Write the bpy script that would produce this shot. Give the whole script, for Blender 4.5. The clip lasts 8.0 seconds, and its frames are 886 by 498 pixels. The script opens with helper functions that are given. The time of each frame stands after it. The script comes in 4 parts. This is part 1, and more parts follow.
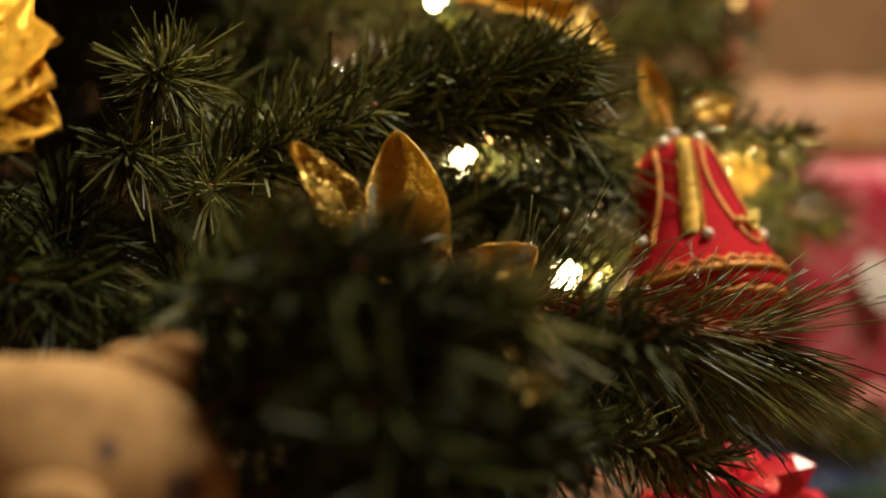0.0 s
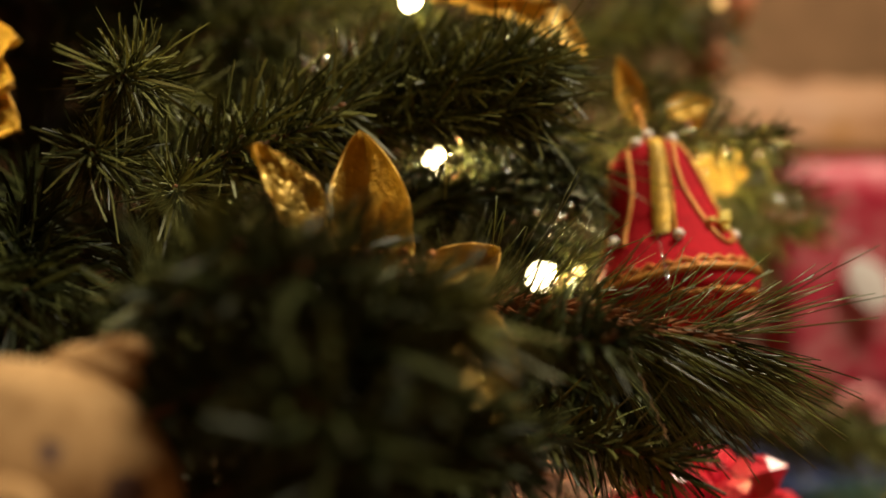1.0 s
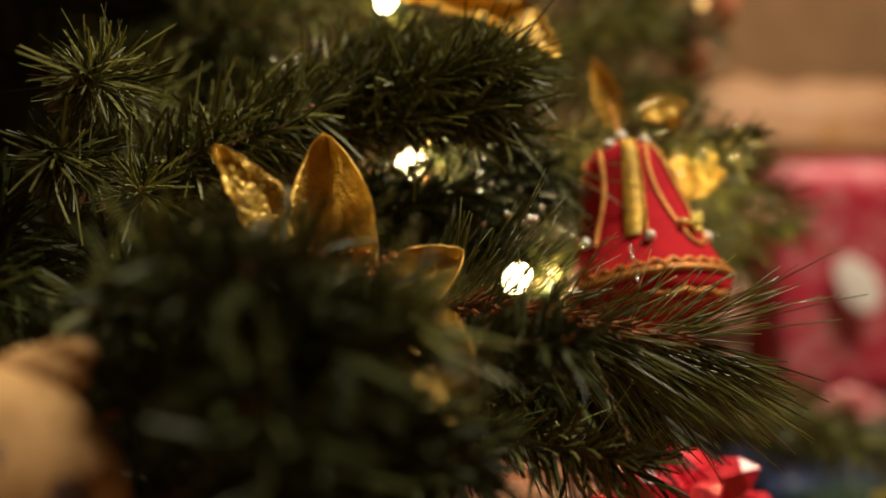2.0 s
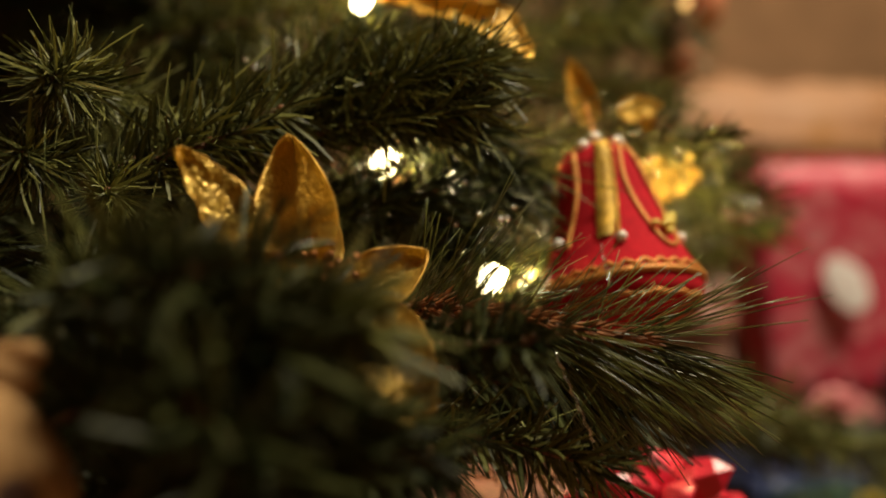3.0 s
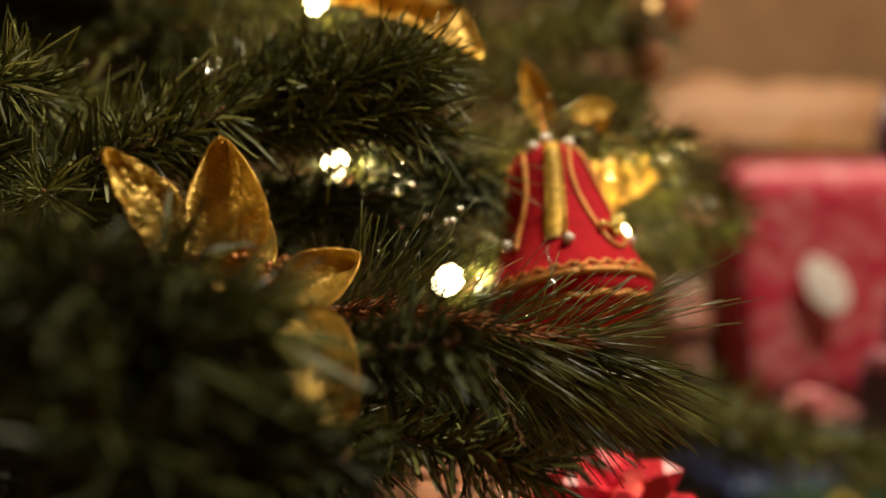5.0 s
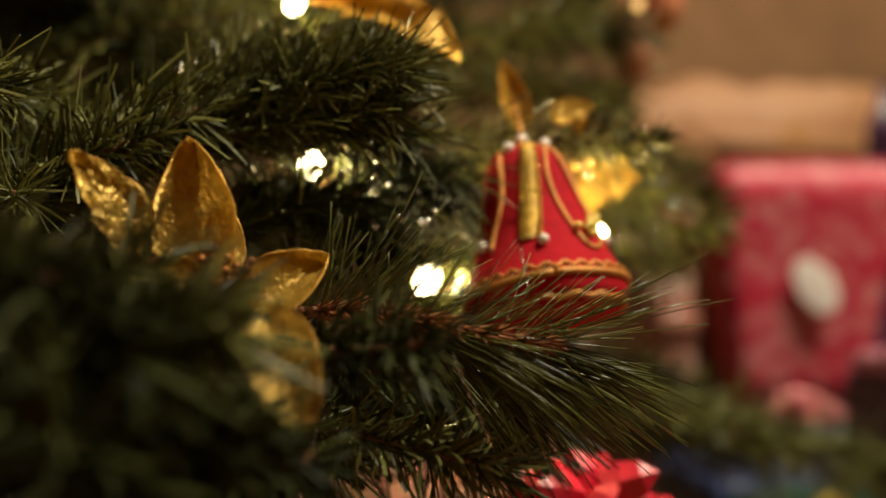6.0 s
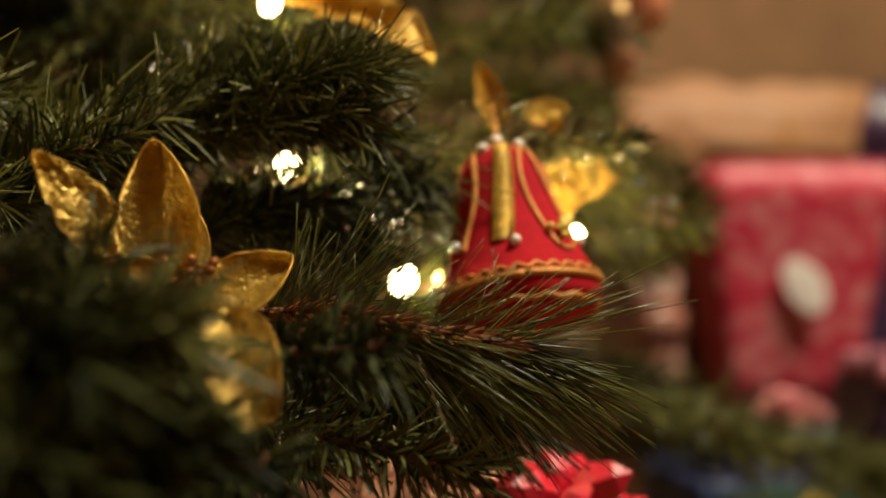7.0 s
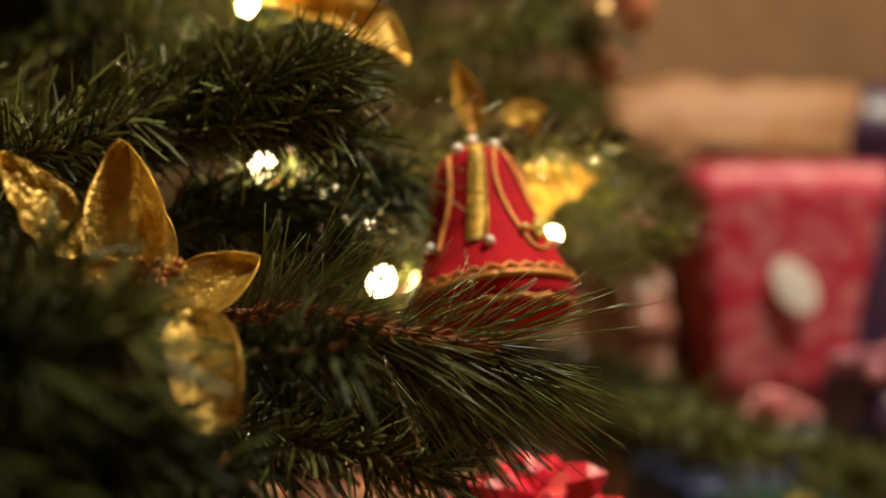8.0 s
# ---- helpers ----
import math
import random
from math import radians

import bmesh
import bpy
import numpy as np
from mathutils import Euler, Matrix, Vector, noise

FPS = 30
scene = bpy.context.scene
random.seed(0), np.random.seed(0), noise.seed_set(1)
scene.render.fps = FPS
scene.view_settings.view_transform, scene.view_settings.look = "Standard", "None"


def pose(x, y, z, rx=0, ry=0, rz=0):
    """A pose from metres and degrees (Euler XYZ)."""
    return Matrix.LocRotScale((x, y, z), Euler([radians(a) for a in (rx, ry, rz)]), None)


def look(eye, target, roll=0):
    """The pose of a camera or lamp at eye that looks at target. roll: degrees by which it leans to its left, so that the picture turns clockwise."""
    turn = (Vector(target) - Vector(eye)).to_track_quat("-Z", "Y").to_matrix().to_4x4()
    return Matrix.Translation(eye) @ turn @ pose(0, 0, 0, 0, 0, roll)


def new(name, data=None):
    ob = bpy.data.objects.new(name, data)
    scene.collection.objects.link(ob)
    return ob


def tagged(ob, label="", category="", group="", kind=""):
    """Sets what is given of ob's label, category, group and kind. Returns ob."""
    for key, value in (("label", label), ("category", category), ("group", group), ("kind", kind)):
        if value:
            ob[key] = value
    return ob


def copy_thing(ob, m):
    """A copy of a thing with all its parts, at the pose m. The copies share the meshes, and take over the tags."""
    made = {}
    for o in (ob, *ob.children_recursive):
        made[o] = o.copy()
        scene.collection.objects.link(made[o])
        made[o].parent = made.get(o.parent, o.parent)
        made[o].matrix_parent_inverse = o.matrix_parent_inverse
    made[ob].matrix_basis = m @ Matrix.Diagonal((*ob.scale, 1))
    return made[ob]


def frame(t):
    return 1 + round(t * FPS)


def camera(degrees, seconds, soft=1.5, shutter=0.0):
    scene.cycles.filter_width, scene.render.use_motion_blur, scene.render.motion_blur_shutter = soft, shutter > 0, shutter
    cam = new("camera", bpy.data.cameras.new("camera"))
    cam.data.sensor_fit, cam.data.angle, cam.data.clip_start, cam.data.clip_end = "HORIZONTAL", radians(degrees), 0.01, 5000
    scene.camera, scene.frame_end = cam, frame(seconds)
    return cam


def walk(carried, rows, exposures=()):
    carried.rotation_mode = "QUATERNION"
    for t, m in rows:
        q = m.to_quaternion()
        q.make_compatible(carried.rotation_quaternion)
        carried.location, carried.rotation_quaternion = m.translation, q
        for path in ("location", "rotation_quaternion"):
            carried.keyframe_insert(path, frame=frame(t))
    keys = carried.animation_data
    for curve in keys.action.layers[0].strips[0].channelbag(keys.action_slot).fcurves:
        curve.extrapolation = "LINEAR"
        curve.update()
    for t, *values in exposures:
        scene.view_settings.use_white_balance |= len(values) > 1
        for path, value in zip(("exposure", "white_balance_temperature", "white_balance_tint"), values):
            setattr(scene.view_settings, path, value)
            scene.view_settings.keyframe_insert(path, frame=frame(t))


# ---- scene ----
# A slow slide to the right along a decorated tree, close up, with a shallow focus.
cam = camera(40.0, 8.0, soft=1.5)
cam.data.dof.use_dof = True
cam.data.dof.focus_distance = 0.470
cam.data.dof.aperture_fstop = 3.4
METRES, EYE, TILT, LEAN, TURN = 0.10, 0.5, -5.0, 0.0, 0.0
ROWS = [
    (0.0, 0.0, 0.0, 0.0), (0.5, 0.067, 0.001, 0.001), (1.0, 0.133, 0.002, 0.004), (1.5, 0.2, 0.004, 0.008),
    (3.0, 0.394, 0.008, 0.0135), (3.5, 0.457, 0.009, 0.0155), (4.0, 0.52, 0.010, 0.0185), (4.5, 0.58, 0.012, 0.020),
    (6.0, 0.753, 0.015, 0.0265), (6.5, 0.814, 0.016, 0.0275), (7.0, 0.88, 0.018, 0.030), (7.5, 0.939, 0.019, 0.0315),
    (8.0, 1.0, 0.020, 0.034),
]
walk(cam, [(t, pose(0, 0, EYE, TILT, LEAN, TURN) @ pose(METRES * x, METRES * y, METRES * z, 90, 0, 0)) for t, x, y, z in ROWS],
     [(0.0, 0.0), (8.0, 0.0)])

# ---- world and light ----
world = bpy.data.worlds.new("room_dark")
scene.world = world
world.use_nodes = True
world.node_tree.nodes["Background"].inputs[0].default_value = (1.0, 0.72, 0.42, 1)
world.node_tree.nodes["Background"].inputs[1].default_value = 0.028


def area_lamp(name, at, to, w, h, watts, colour):
    data = bpy.data.lights.new(name, "AREA")
    data.shape, data.size, data.size_y, data.energy, data.color = "RECTANGLE", w, h, watts, colour
    ob = new(name, data)
    ob.matrix_world = look(at, to)
    return ob


# the warm ceiling lamp of the room, and a weak wall lamp far behind the camera
area_lamp("ceiling_lamp_light", (1.02, 0.60, 2.27), (0.2, 0.8, 0.4), 0.40, 0.40, 68.0, (1.0, 0.89, 0.66))
area_lamp("wall_lamp_light", (-0.9, -1.2, 1.55), (0.2, 0.7, 0.45), 0.30, 0.4, 0.36, (1.0, 0.87, 0.67))


def bulb_light(at, watts, colour=(1.0, 0.79, 0.36)):
    data = bpy.data.lights.new("fairy_bulb_light", "POINT")
    data.energy, data.color, data.shadow_soft_size = watts, colour, 0.004
    new("fairy_bulb_light", data).location = at


# ---- materials ----
def material(name, colour, rough=0.5, metal=0.0, vary=0.25, grain=60.0, bump=0.0, bump_scale=200.0, second=None, island=False, sheen=0.0, coat=0.0, transmit=0.0, spec=None):
    """A Principled material whose colour varies at two scales, with a fine relief."""
    m = bpy.data.materials.new(name)
    m.use_nodes = True
    n, l = m.node_tree.nodes, m.node_tree.links
    b = n["Principled BSDF"]
    b.inputs["Roughness"].default_value, b.inputs["Metallic"].default_value = rough, metal
    if sheen:
        b.inputs["Sheen Weight"].default_value, b.inputs["Sheen Roughness"].default_value = sheen, 0.4
        b.inputs["Sheen Tint"].default_value = (*colour, 1)
    if coat:
        b.inputs["Coat Weight"].default_value, b.inputs["Coat Roughness"].default_value = coat, 0.12
    if transmit:
        b.inputs["Transmission Weight"].default_value = transmit
    if spec is not None:
        b.inputs["Specular IOR Level"].default_value = spec
    co = n.new("ShaderNodeTexCoord")
    big, fine = n.new("ShaderNodeTexNoise"), n.new("ShaderNodeTexNoise")
    big.inputs["Scale"].default_value, fine.inputs["Scale"].default_value = grain * 0.15, grain
    big.inputs["Detail"].default_value = fine.inputs["Detail"].default_value = 4.0
    for t in (big, fine):
        l.new(co.outputs["Object"], t.inputs["Vector"])
    add = n.new("ShaderNodeMath")
    add.operation = "ADD"
    l.new(big.outputs["Fac"], add.inputs[0]), l.new(fine.outputs["Fac"], add.inputs[1])
    fac = add.outputs[0]
    if island:
        g, plus = n.new("ShaderNodeNewGeometry"), n.new("ShaderNodeMath")
        plus.operation = "MULTIPLY_ADD"
        if island == "object":
            g = n.new("ShaderNodeObjectInfo")
            l.new(g.outputs["Random"], plus.inputs[0])
        else:
            l.new(g.outputs["Random Per Island"], plus.inputs[0])
        plus.inputs[1].default_value = 1.4
        l.new(fac, plus.inputs[2])
        shift = n.new("ShaderNodeMath")
        shift.operation = "SUBTRACT"
        shift.inputs[1].default_value = 0.7
        l.new(plus.outputs[0], shift.inputs[0])
        fac = shift.outputs[0]
    ramp = n.new("ShaderNodeMapRange")
    ramp.inputs["From Min"].default_value, ramp.inputs["From Max"].default_value = 0.6, 1.4
    l.new(fac, ramp.inputs["Value"])
    mix = n.new("ShaderNodeMix")
    mix.data_type = "RGBA"
    dark = [c * (1 - vary) for c in colour]
    light = second or [min(1.0, c * (1 + vary)) for c in colour]
    mix.inputs["A"].default_value, mix.inputs["B"].default_value = (*dark, 1), (*light, 1)
    l.new(ramp.outputs["Result"], mix.inputs["Factor"])
    l.new(mix.outputs["Result"], b.inputs["Base Color"])
    if bump:
        t, bp = n.new("ShaderNodeTexNoise"), n.new("ShaderNodeBump")
        t.inputs["Scale"].default_value, t.inputs["Detail"].default_value = bump_scale, 3.0
        bp.inputs["Strength"].default_value, bp.inputs["Distance"].default_value = bump, 0.6 / bump_scale
        l.new(co.outputs["Object"], t.inputs["Vector"])
        l.new(t.outputs["Fac"], bp.inputs["Height"])
        l.new(bp.outputs["Normal"], b.inputs["Normal"])
    return m


def glow(name, colour, strength):
    m = bpy.data.materials.new(name)
    m.use_nodes = True
    b = m.node_tree.nodes["Principled BSDF"]
    b.inputs["Emission Color"].default_value, b.inputs["Emission Strength"].default_value = (*colour, 1), strength
    b.inputs["Base Color"].default_value = (0.8, 0.7, 0.5, 1)
    return m


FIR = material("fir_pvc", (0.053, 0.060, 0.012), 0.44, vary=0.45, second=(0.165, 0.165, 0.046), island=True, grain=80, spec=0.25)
# darker copy of the same fir: shade among the boughs put into the colour
FIR_SHADED = material("fir_pvc_shaded", (0.024, 0.032, 0.008), 0.48, vary=0.45, second=(0.055, 0.061, 0.017), island=True, grain=80, spec=0.15)
PINE = material("pine_needle", (0.060, 0.070, 0.012), 0.34, vary=0.35, second=(0.135, 0.140, 0.028), island="object", grain=90, spec=0.4)
TWIG = material("brown_twig", (0.17, 0.075, 0.035), 0.75, vary=0.5, grain=300, bump=0.8, bump_scale=500)
SCALE_BROWN = material("bud_scale", (0.27, 0.105, 0.035), 0.6, vary=0.4, island=True, grain=200)
BARK = material("trunk_bark", (0.06, 0.04, 0.025), 0.85, vary=0.4, grain=60, bump=0.9, bump_scale=90)
GOLD = material("gold_foil", (0.58, 0.325, 0.038), 0.33, 0.40, vary=0.3, second=(0.84, 0.57, 0.11), grain=150, bump=0.7, bump_scale=420)
GOLD_RIM = material("gold_edge_wire", (0.60, 0.32, 0.05), 0.4, 0.6, vary=0.3, grain=400)
GLITTER = material("gold_glitter", (0.75, 0.42, 0.09), 0.28, 0.85, vary=0.5, grain=900, bump=1.0, bump_scale=1500)
STAMEN = material("copper_stamen", (0.33, 0.11, 0.02), 0.4, 0.5, vary=0.6, grain=700, bump=0.8, bump_scale=900)
VELVET = material("red_velvet", (0.40, 0.004, 0.012), 0.85, vary=0.25, grain=250, bump=0.3, bump_scale=1800, sheen=0.08, spec=0.2)
CORD = material("gold_cord", (0.58, 0.245, 0.05), 0.45, 0.35, vary=0.35, grain=900, bump=0.9, bump_scale=1600)
BRAID = material("gold_braid", (0.55, 0.33, 0.04), 0.55, 0.3, vary=0.6, grain=700, bump=1.0, bump_scale=1100)
PEARL = material("pearl_bead", (0.80, 0.74, 0.66), 0.15, 0.0, vary=0.1, coat=1.0)
BERRY = material("yellow_berry", (0.85, 0.64, 0.14), 0.25, 0.2, vary=0.3, coat=0.6)
BOW_RED = material("red_satin", (0.52, 0.008, 0.026), 0.34, 0.0, vary=0.2, second=(0.66, 0.022, 0.048), grain=40, bump=0.15, bump_scale=60, coat=0.15)
GLASS = material("clear_glass", (0.95, 0.93, 0.88), 0.06, 0.0, vary=0.03, transmit=1.0)
WIRE = material("green_wire", (0.015, 0.03, 0.012), 0.5, vary=0.3)
SILVER = material("silver_strand", (0.80, 0.78, 0.74), 0.18, 1.0, vary=0.2, grain=600)
BULB = glow("lit_bulb", (1.0, 0.80, 0.42), 26.0)
YELLOW = glow("yellow_reflection", (1.0, 0.75, 0.15), 3.0)
AMBER = glow("amber_bulb", (1.0, 0.55, 0.16), 1.5)
FELT = material("tan_felt", (0.42, 0.22, 0.085), 0.95, vary=0.3, second=(0.58, 0.36, 0.17), grain=190, bump=0.4, bump_scale=500, spec=0.1)
SPOT = material("dark_felt_spot", (0.10, 0.055, 0.045), 0.9, vary=0.3, grain=200)
WALL = material("wall_plaster", (0.32, 0.175, 0.085), 0.9, vary=0.25, grain=14, bump=0.2, bump_scale=160)
CEIL = material("ceiling_white", (0.75, 0.70, 0.62), 0.9, vary=0.06, grain=10)
BOARD = material("floor_board", (0.24, 0.13, 0.06), 0.45, vary=0.4, grain=22, bump=0.2, bump_scale=120)
SKIRT = material("white_paint", (0.75, 0.70, 0.62), 0.5, vary=0.06)


def paper(name, base, spots, scale, low, high, rough=0.35):
    """Wrapping paper: a printed pattern of blots over a ground colour."""
    m = bpy.data.materials.new(name)
    m.use_nodes = True
    n, l = m.node_tree.nodes, m.node_tree.links
    b = n["Principled BSDF"]
    b.inputs["Roughness"].default_value = rough
    co, v, t = n.new("ShaderNodeTexCoord"), n.new("ShaderNodeTexVoronoi"), n.new("ShaderNodeTexNoise")
    v.inputs["Scale"].default_value, t.inputs["Scale"].default_value = scale, scale * 0.35
    l.new(co.outputs["Object"], v.inputs["Vector"]), l.new(co.outputs["Object"], t.inputs["Vector"])
    add, r, mix = n.new("ShaderNodeMath"), n.new("ShaderNodeMapRange"), n.new("ShaderNodeMix")
    l.new(v.outputs["Distance"], add.inputs[0]), l.new(t.outputs["Fac"], add.inputs[1])
    r.inputs["From Min"].default_value, r.inputs["From Max"].default_value = low, high
    l.new(add.outputs[0], r.inputs["Value"])
    mix.data_type = "RGBA"
    mix.inputs["A"].default_value, mix.inputs["B"].default_value = (*spots, 1), (*base, 1)
    l.new(r.outputs["Result"], mix.inputs["Factor"]), l.new(mix.outputs["Result"], b.inputs["Base Color"])
    bp = n.new("ShaderNodeBump")
    bp.inputs["Strength"].default_value, bp.inputs["Distance"].default_value = 0.35, 0.004
    l.new(t.outputs["Fac"], bp.inputs["Height"]), l.new(bp.outputs["Normal"], b.inputs["Normal"])
    return m


PAPER_RED = paper("red_snow_paper", (0.54, 0.028, 0.065), (0.74, 0.30, 0.31), 38, 0.5, 1.05, 0.5)
PAPER_TAN = paper("tan_gold_paper", (0.42, 0.21, 0.10), (0.33, 0.135, 0.018), 12, 0.55, 0.95, 0.6)
PAPER_BLUE = paper("blue_white_paper", (0.035, 0.05, 0.13), (0.36, 0.36, 0.44), 30, 0.45, 0.8)
PAPER_PEACH = paper("peach_paper", (0.30, 0.125, 0.09), (0.46, 0.30, 0.25), 14, 0.5, 1.0)
PAPER_PURPLE = paper("purple_paper", (0.05, 0.022, 0.06), (0.16, 0.06, 0.12), 30, 0.45, 0.8)
PAPER_BROWN = paper("brown_paper", (0.22, 0.10, 0.06), (0.34, 0.15, 0.09), 12, 0.5, 1.0, 0.6)
PAPER_GREEN = paper("green_paper", (0.010, 0.035, 0.02), (0.025, 0.08, 0.045), 20, 0.5, 0.9)
TAG = material("white_tag", (0.88, 0.80, 0.76), 0.6, vary=0.08)
PINK = material("pink_puff", (0.68, 0.17, 0.19), 0.5, vary=0.25, second=(0.82, 0.38, 0.38), grain=60)
PUFF = material("plum_puff", (0.26, 0.055, 0.10), 0.6, vary=0.3, second=(0.42, 0.15, 0.19), island="object", grain=60)


# ---- mesh helpers ----
def part(name, bm, mat, parent=None, label="", smooth=True):
    me = bpy.data.meshes.new(name)
    bm.to_mesh(me)
    bm.free()
    for p in me.polygons:
        p.use_smooth = smooth
    for x in (mat if isinstance(mat, (list, tuple)) else [mat]):
        me.materials.append(x)
    ob = new(name, me)
    ob.parent = parent
    if label:
        ob["label"] = label
    return ob


def mesh_part(name, verts, faces, mat, parent=None, smooth=False):
    me = bpy.data.meshes.new(name)
    me.from_pydata(verts, [], faces)
    me.materials.append(mat)
    if smooth:
        me.polygons.foreach_set("use_smooth", [True] * len(me.polygons))
    ob = new(name, me)
    ob.parent = parent
    return ob


def thing(name, at, label, category, group="", kind=""):
    ob = new(name)
    ob.location = at
    ob.empty_display_size = 0.02
    bpy.context.view_layer.update()
    return tagged(ob, label, category, group, kind)


def box(bm, size, m=Matrix(), bevel=0.0):
    r = bmesh.ops.create_cube(bm, size=1.0, matrix=m @ Matrix.Diagonal((*size, 1)))
    if bevel:
        es = list({e for v in r["verts"] for e in v.link_edges})
        bmesh.ops.bevel(bm, geom=es, offset=bevel, segments=2, affect="EDGES")


def ball(bm, at, r, seg=12, squash=(1, 1, 1)):
    bmesh.ops.create_uvsphere(bm, u_segments=seg, v_segments=max(6, seg * 2 // 3), radius=r, matrix=Matrix.Translation(at) @ Matrix.Diagonal((*squash, 1)))


def tube(bm, pts, radii, sides=8):
    """A tube along a line of points, tapered by its radii."""
    pts = [Vector(p) for p in pts]
    if not isinstance(radii, (list, tuple)):
        radii = [radii] * len(pts)
    rings = []
    up = Vector((0.13, 0.31, 0.94))
    for i, p in enumerate(pts):
        d = (pts[min(i + 1, len(pts) - 1)] - pts[max(i - 1, 0)]).normalized()
        a = d.cross(up).normalized()
        if a.length < 0.1:
            a = d.cross(Vector((1, 0, 0))).normalized()
        b = d.cross(a)
        rings.append([bm.verts.new(p + radii[i] * (math.cos(2 * math.pi * k / sides) * a + math.sin(2 * math.pi * k / sides) * b)) for k in range(sides)])
    for r, s in zip(rings, rings[1:]):
        for k in range(sides):
            bm.faces.new((r[k], r[(k + 1) % sides], s[(k + 1) % sides], s[k]))
    bm.faces.new(rings[0][::-1]), bm.faces.new(rings[-1])


def curve_points(ctrl, n):
    """A smooth line through the control points."""
    c = [Vector(p) for p in ctrl]
    c = [2 * c[0] - c[1]] + c + [2 * c[-1] - c[-2]]
    out = []
    m = len(c) - 3
    for i in range(n + 1):
        u = i / n * m
        k = min(int(u), m - 1)
        f = u - k
        a, b, d, e = c[k:k + 4]
        out.append(0.5 * ((2 * b) + (d - a) * f + (2 * a - 5 * b + 4 * d - e) * f * f + (3 * b - a - 3 * d + e) * f ** 3))
    return out


# ---- the room ----
X0, X1, Y0, Y1, H = -2.0, 2.4, -1.8, 2.5, 2.35


def wall(name, size, at):
    bm = bmesh.new()
    box(bm, size)
    ob = part(name, bm, WALL, smooth=False)
    ob.location = at
    tagged(ob, "plain tan plastered wall of the room", "wall", kind="structure")


wall("wall_north", (X1 - X0 + 0.24, 0.12, H), ((X0 + X1) / 2, Y1 + 0.06, H / 2))
wall("wall_south", (X1 - X0 + 0.24, 0.12, H), ((X0 + X1) / 2, Y0 - 0.06, H / 2))
wall("wall_west", (0.12, Y1 - Y0, H), (X0 - 0.06, (Y0 + Y1) / 2, H / 2))
wall("wall_east", (0.12, Y1 - Y0, H), (X1 + 0.06, (Y0 + Y1) / 2, H / 2))
bm = bmesh.new()
box(bm, (X1 - X0 + 0.24, Y1 - Y0 + 0.24, 0.1))
ob = part("ceiling", bm, CEIL, smooth=False)
ob.location = ((X0 + X1) / 2, (Y0 + Y1) / 2, H + 0.05)
tagged(ob, "plain off-white ceiling of the room", "ceiling", kind="structure")
bm = bmesh.new()
box(bm, (X1 - X0 + 0.24, Y1 - Y0 + 0.24, 0.1))
floor_ob = part("floor", bm, BOARD, smooth=False)
floor_ob.location = ((X0 + X1) / 2, (Y0 + Y1) / 2, -0.062)
tagged(floor_ob, "brown wooden plank floor under the tree", "floor", kind="structure")
bm = bmesh.new()
box(bm, (X1 - X0, 0.016, 0.09), bevel=0.003)
ob = part("baseboard", bm, SKIRT, smooth=False)
ob.location = ((X0 + X1) / 2, Y1 - 0.008, 0.045)
tagged(ob, "white painted baseboard along the wall", "baseboard", kind="structure")


# ---- the tree ----
TRUNK = Vector((-0.27, 0.86, 0.0))
tree = thing("christmas_tree", TRUNK, "dark green artificial fir tree with lit and decorated branches", "tree")
INV = Matrix.Translation(-TRUNK)


def in_tree(ob):
    """Hang a part made in room coordinates under the tree."""
    ob.parent = tree
    ob.matrix_parent_inverse = INV
    return ob


bm = bmesh.new()
tube(bm, [TRUNK + Vector((0, 0, z)) for z in (0.03, 0.4, 0.8, 1.2, 1.55)], [0.024, 0.021, 0.017, 0.012, 0.005], 10)
in_tree(part("trunk", bm, BARK))
for k in range(3):
    a = k * 2.09 + 0.4
    bm = bmesh.new()
    d = Vector((math.cos(a), math.sin(a), 0))
    tube(bm, [TRUNK + Vector((0, 0, 0.12)) + d * 0.02, TRUNK + d * 0.14 + Vector((0, 0, 0.06)), TRUNK + d * 0.24 + Vector((0, 0, 0.006))], 0.007, 6)
    in_tree(part("foot", bm, WIRE))


def add_needle(verts, faces, root, way, side, length, width, bend, thick=0.3, blunt=True):
    """One needle: a tapered, bent strip with a triangular section, cut off square or drawn to a point."""
    n = way.cross(side).normalized()
    base = len(verts)
    for f, w in ((0.0, 0.7), (0.35, 1.0), (0.7, 0.95), (1.0, 0.62 if blunt else 0.12)):
        c = root + way * (length * f) + bend * (length * f * f)
        verts.extend((c + side * (width * w * 0.5), c - side * (width * w * 0.5), c + n * (width * w * thick)))
    for r in (0, 3, 6):
        for k in range(3):
            a, b = base + r + k, base + r + (k + 1) % 3
            faces.append((a, b, b + 3, a + 3))
    faces.append((base + 9, base + 10, base + 11))


bm = bmesh.new()
ball(bm, (0, 0, 0), 0.0015, 7, (1.2, 0.9, 0.9))
BUD = bpy.data.meshes.new("bud")
bm.to_mesh(BUD)
bm.free()
BUD.materials.append(SCALE_BROWN)
bm = bmesh.new()
bmesh.ops.create_cone(bm, segments=5, radius1=0.0016, radius2=0.0002, depth=0.009, cap_ends=True)
BUD_SCALE = bpy.data.meshes.new("bud_scale")
bm.to_mesh(BUD_SCALE)
bm.free()
BUD_SCALE.materials.append(SCALE_BROWN)


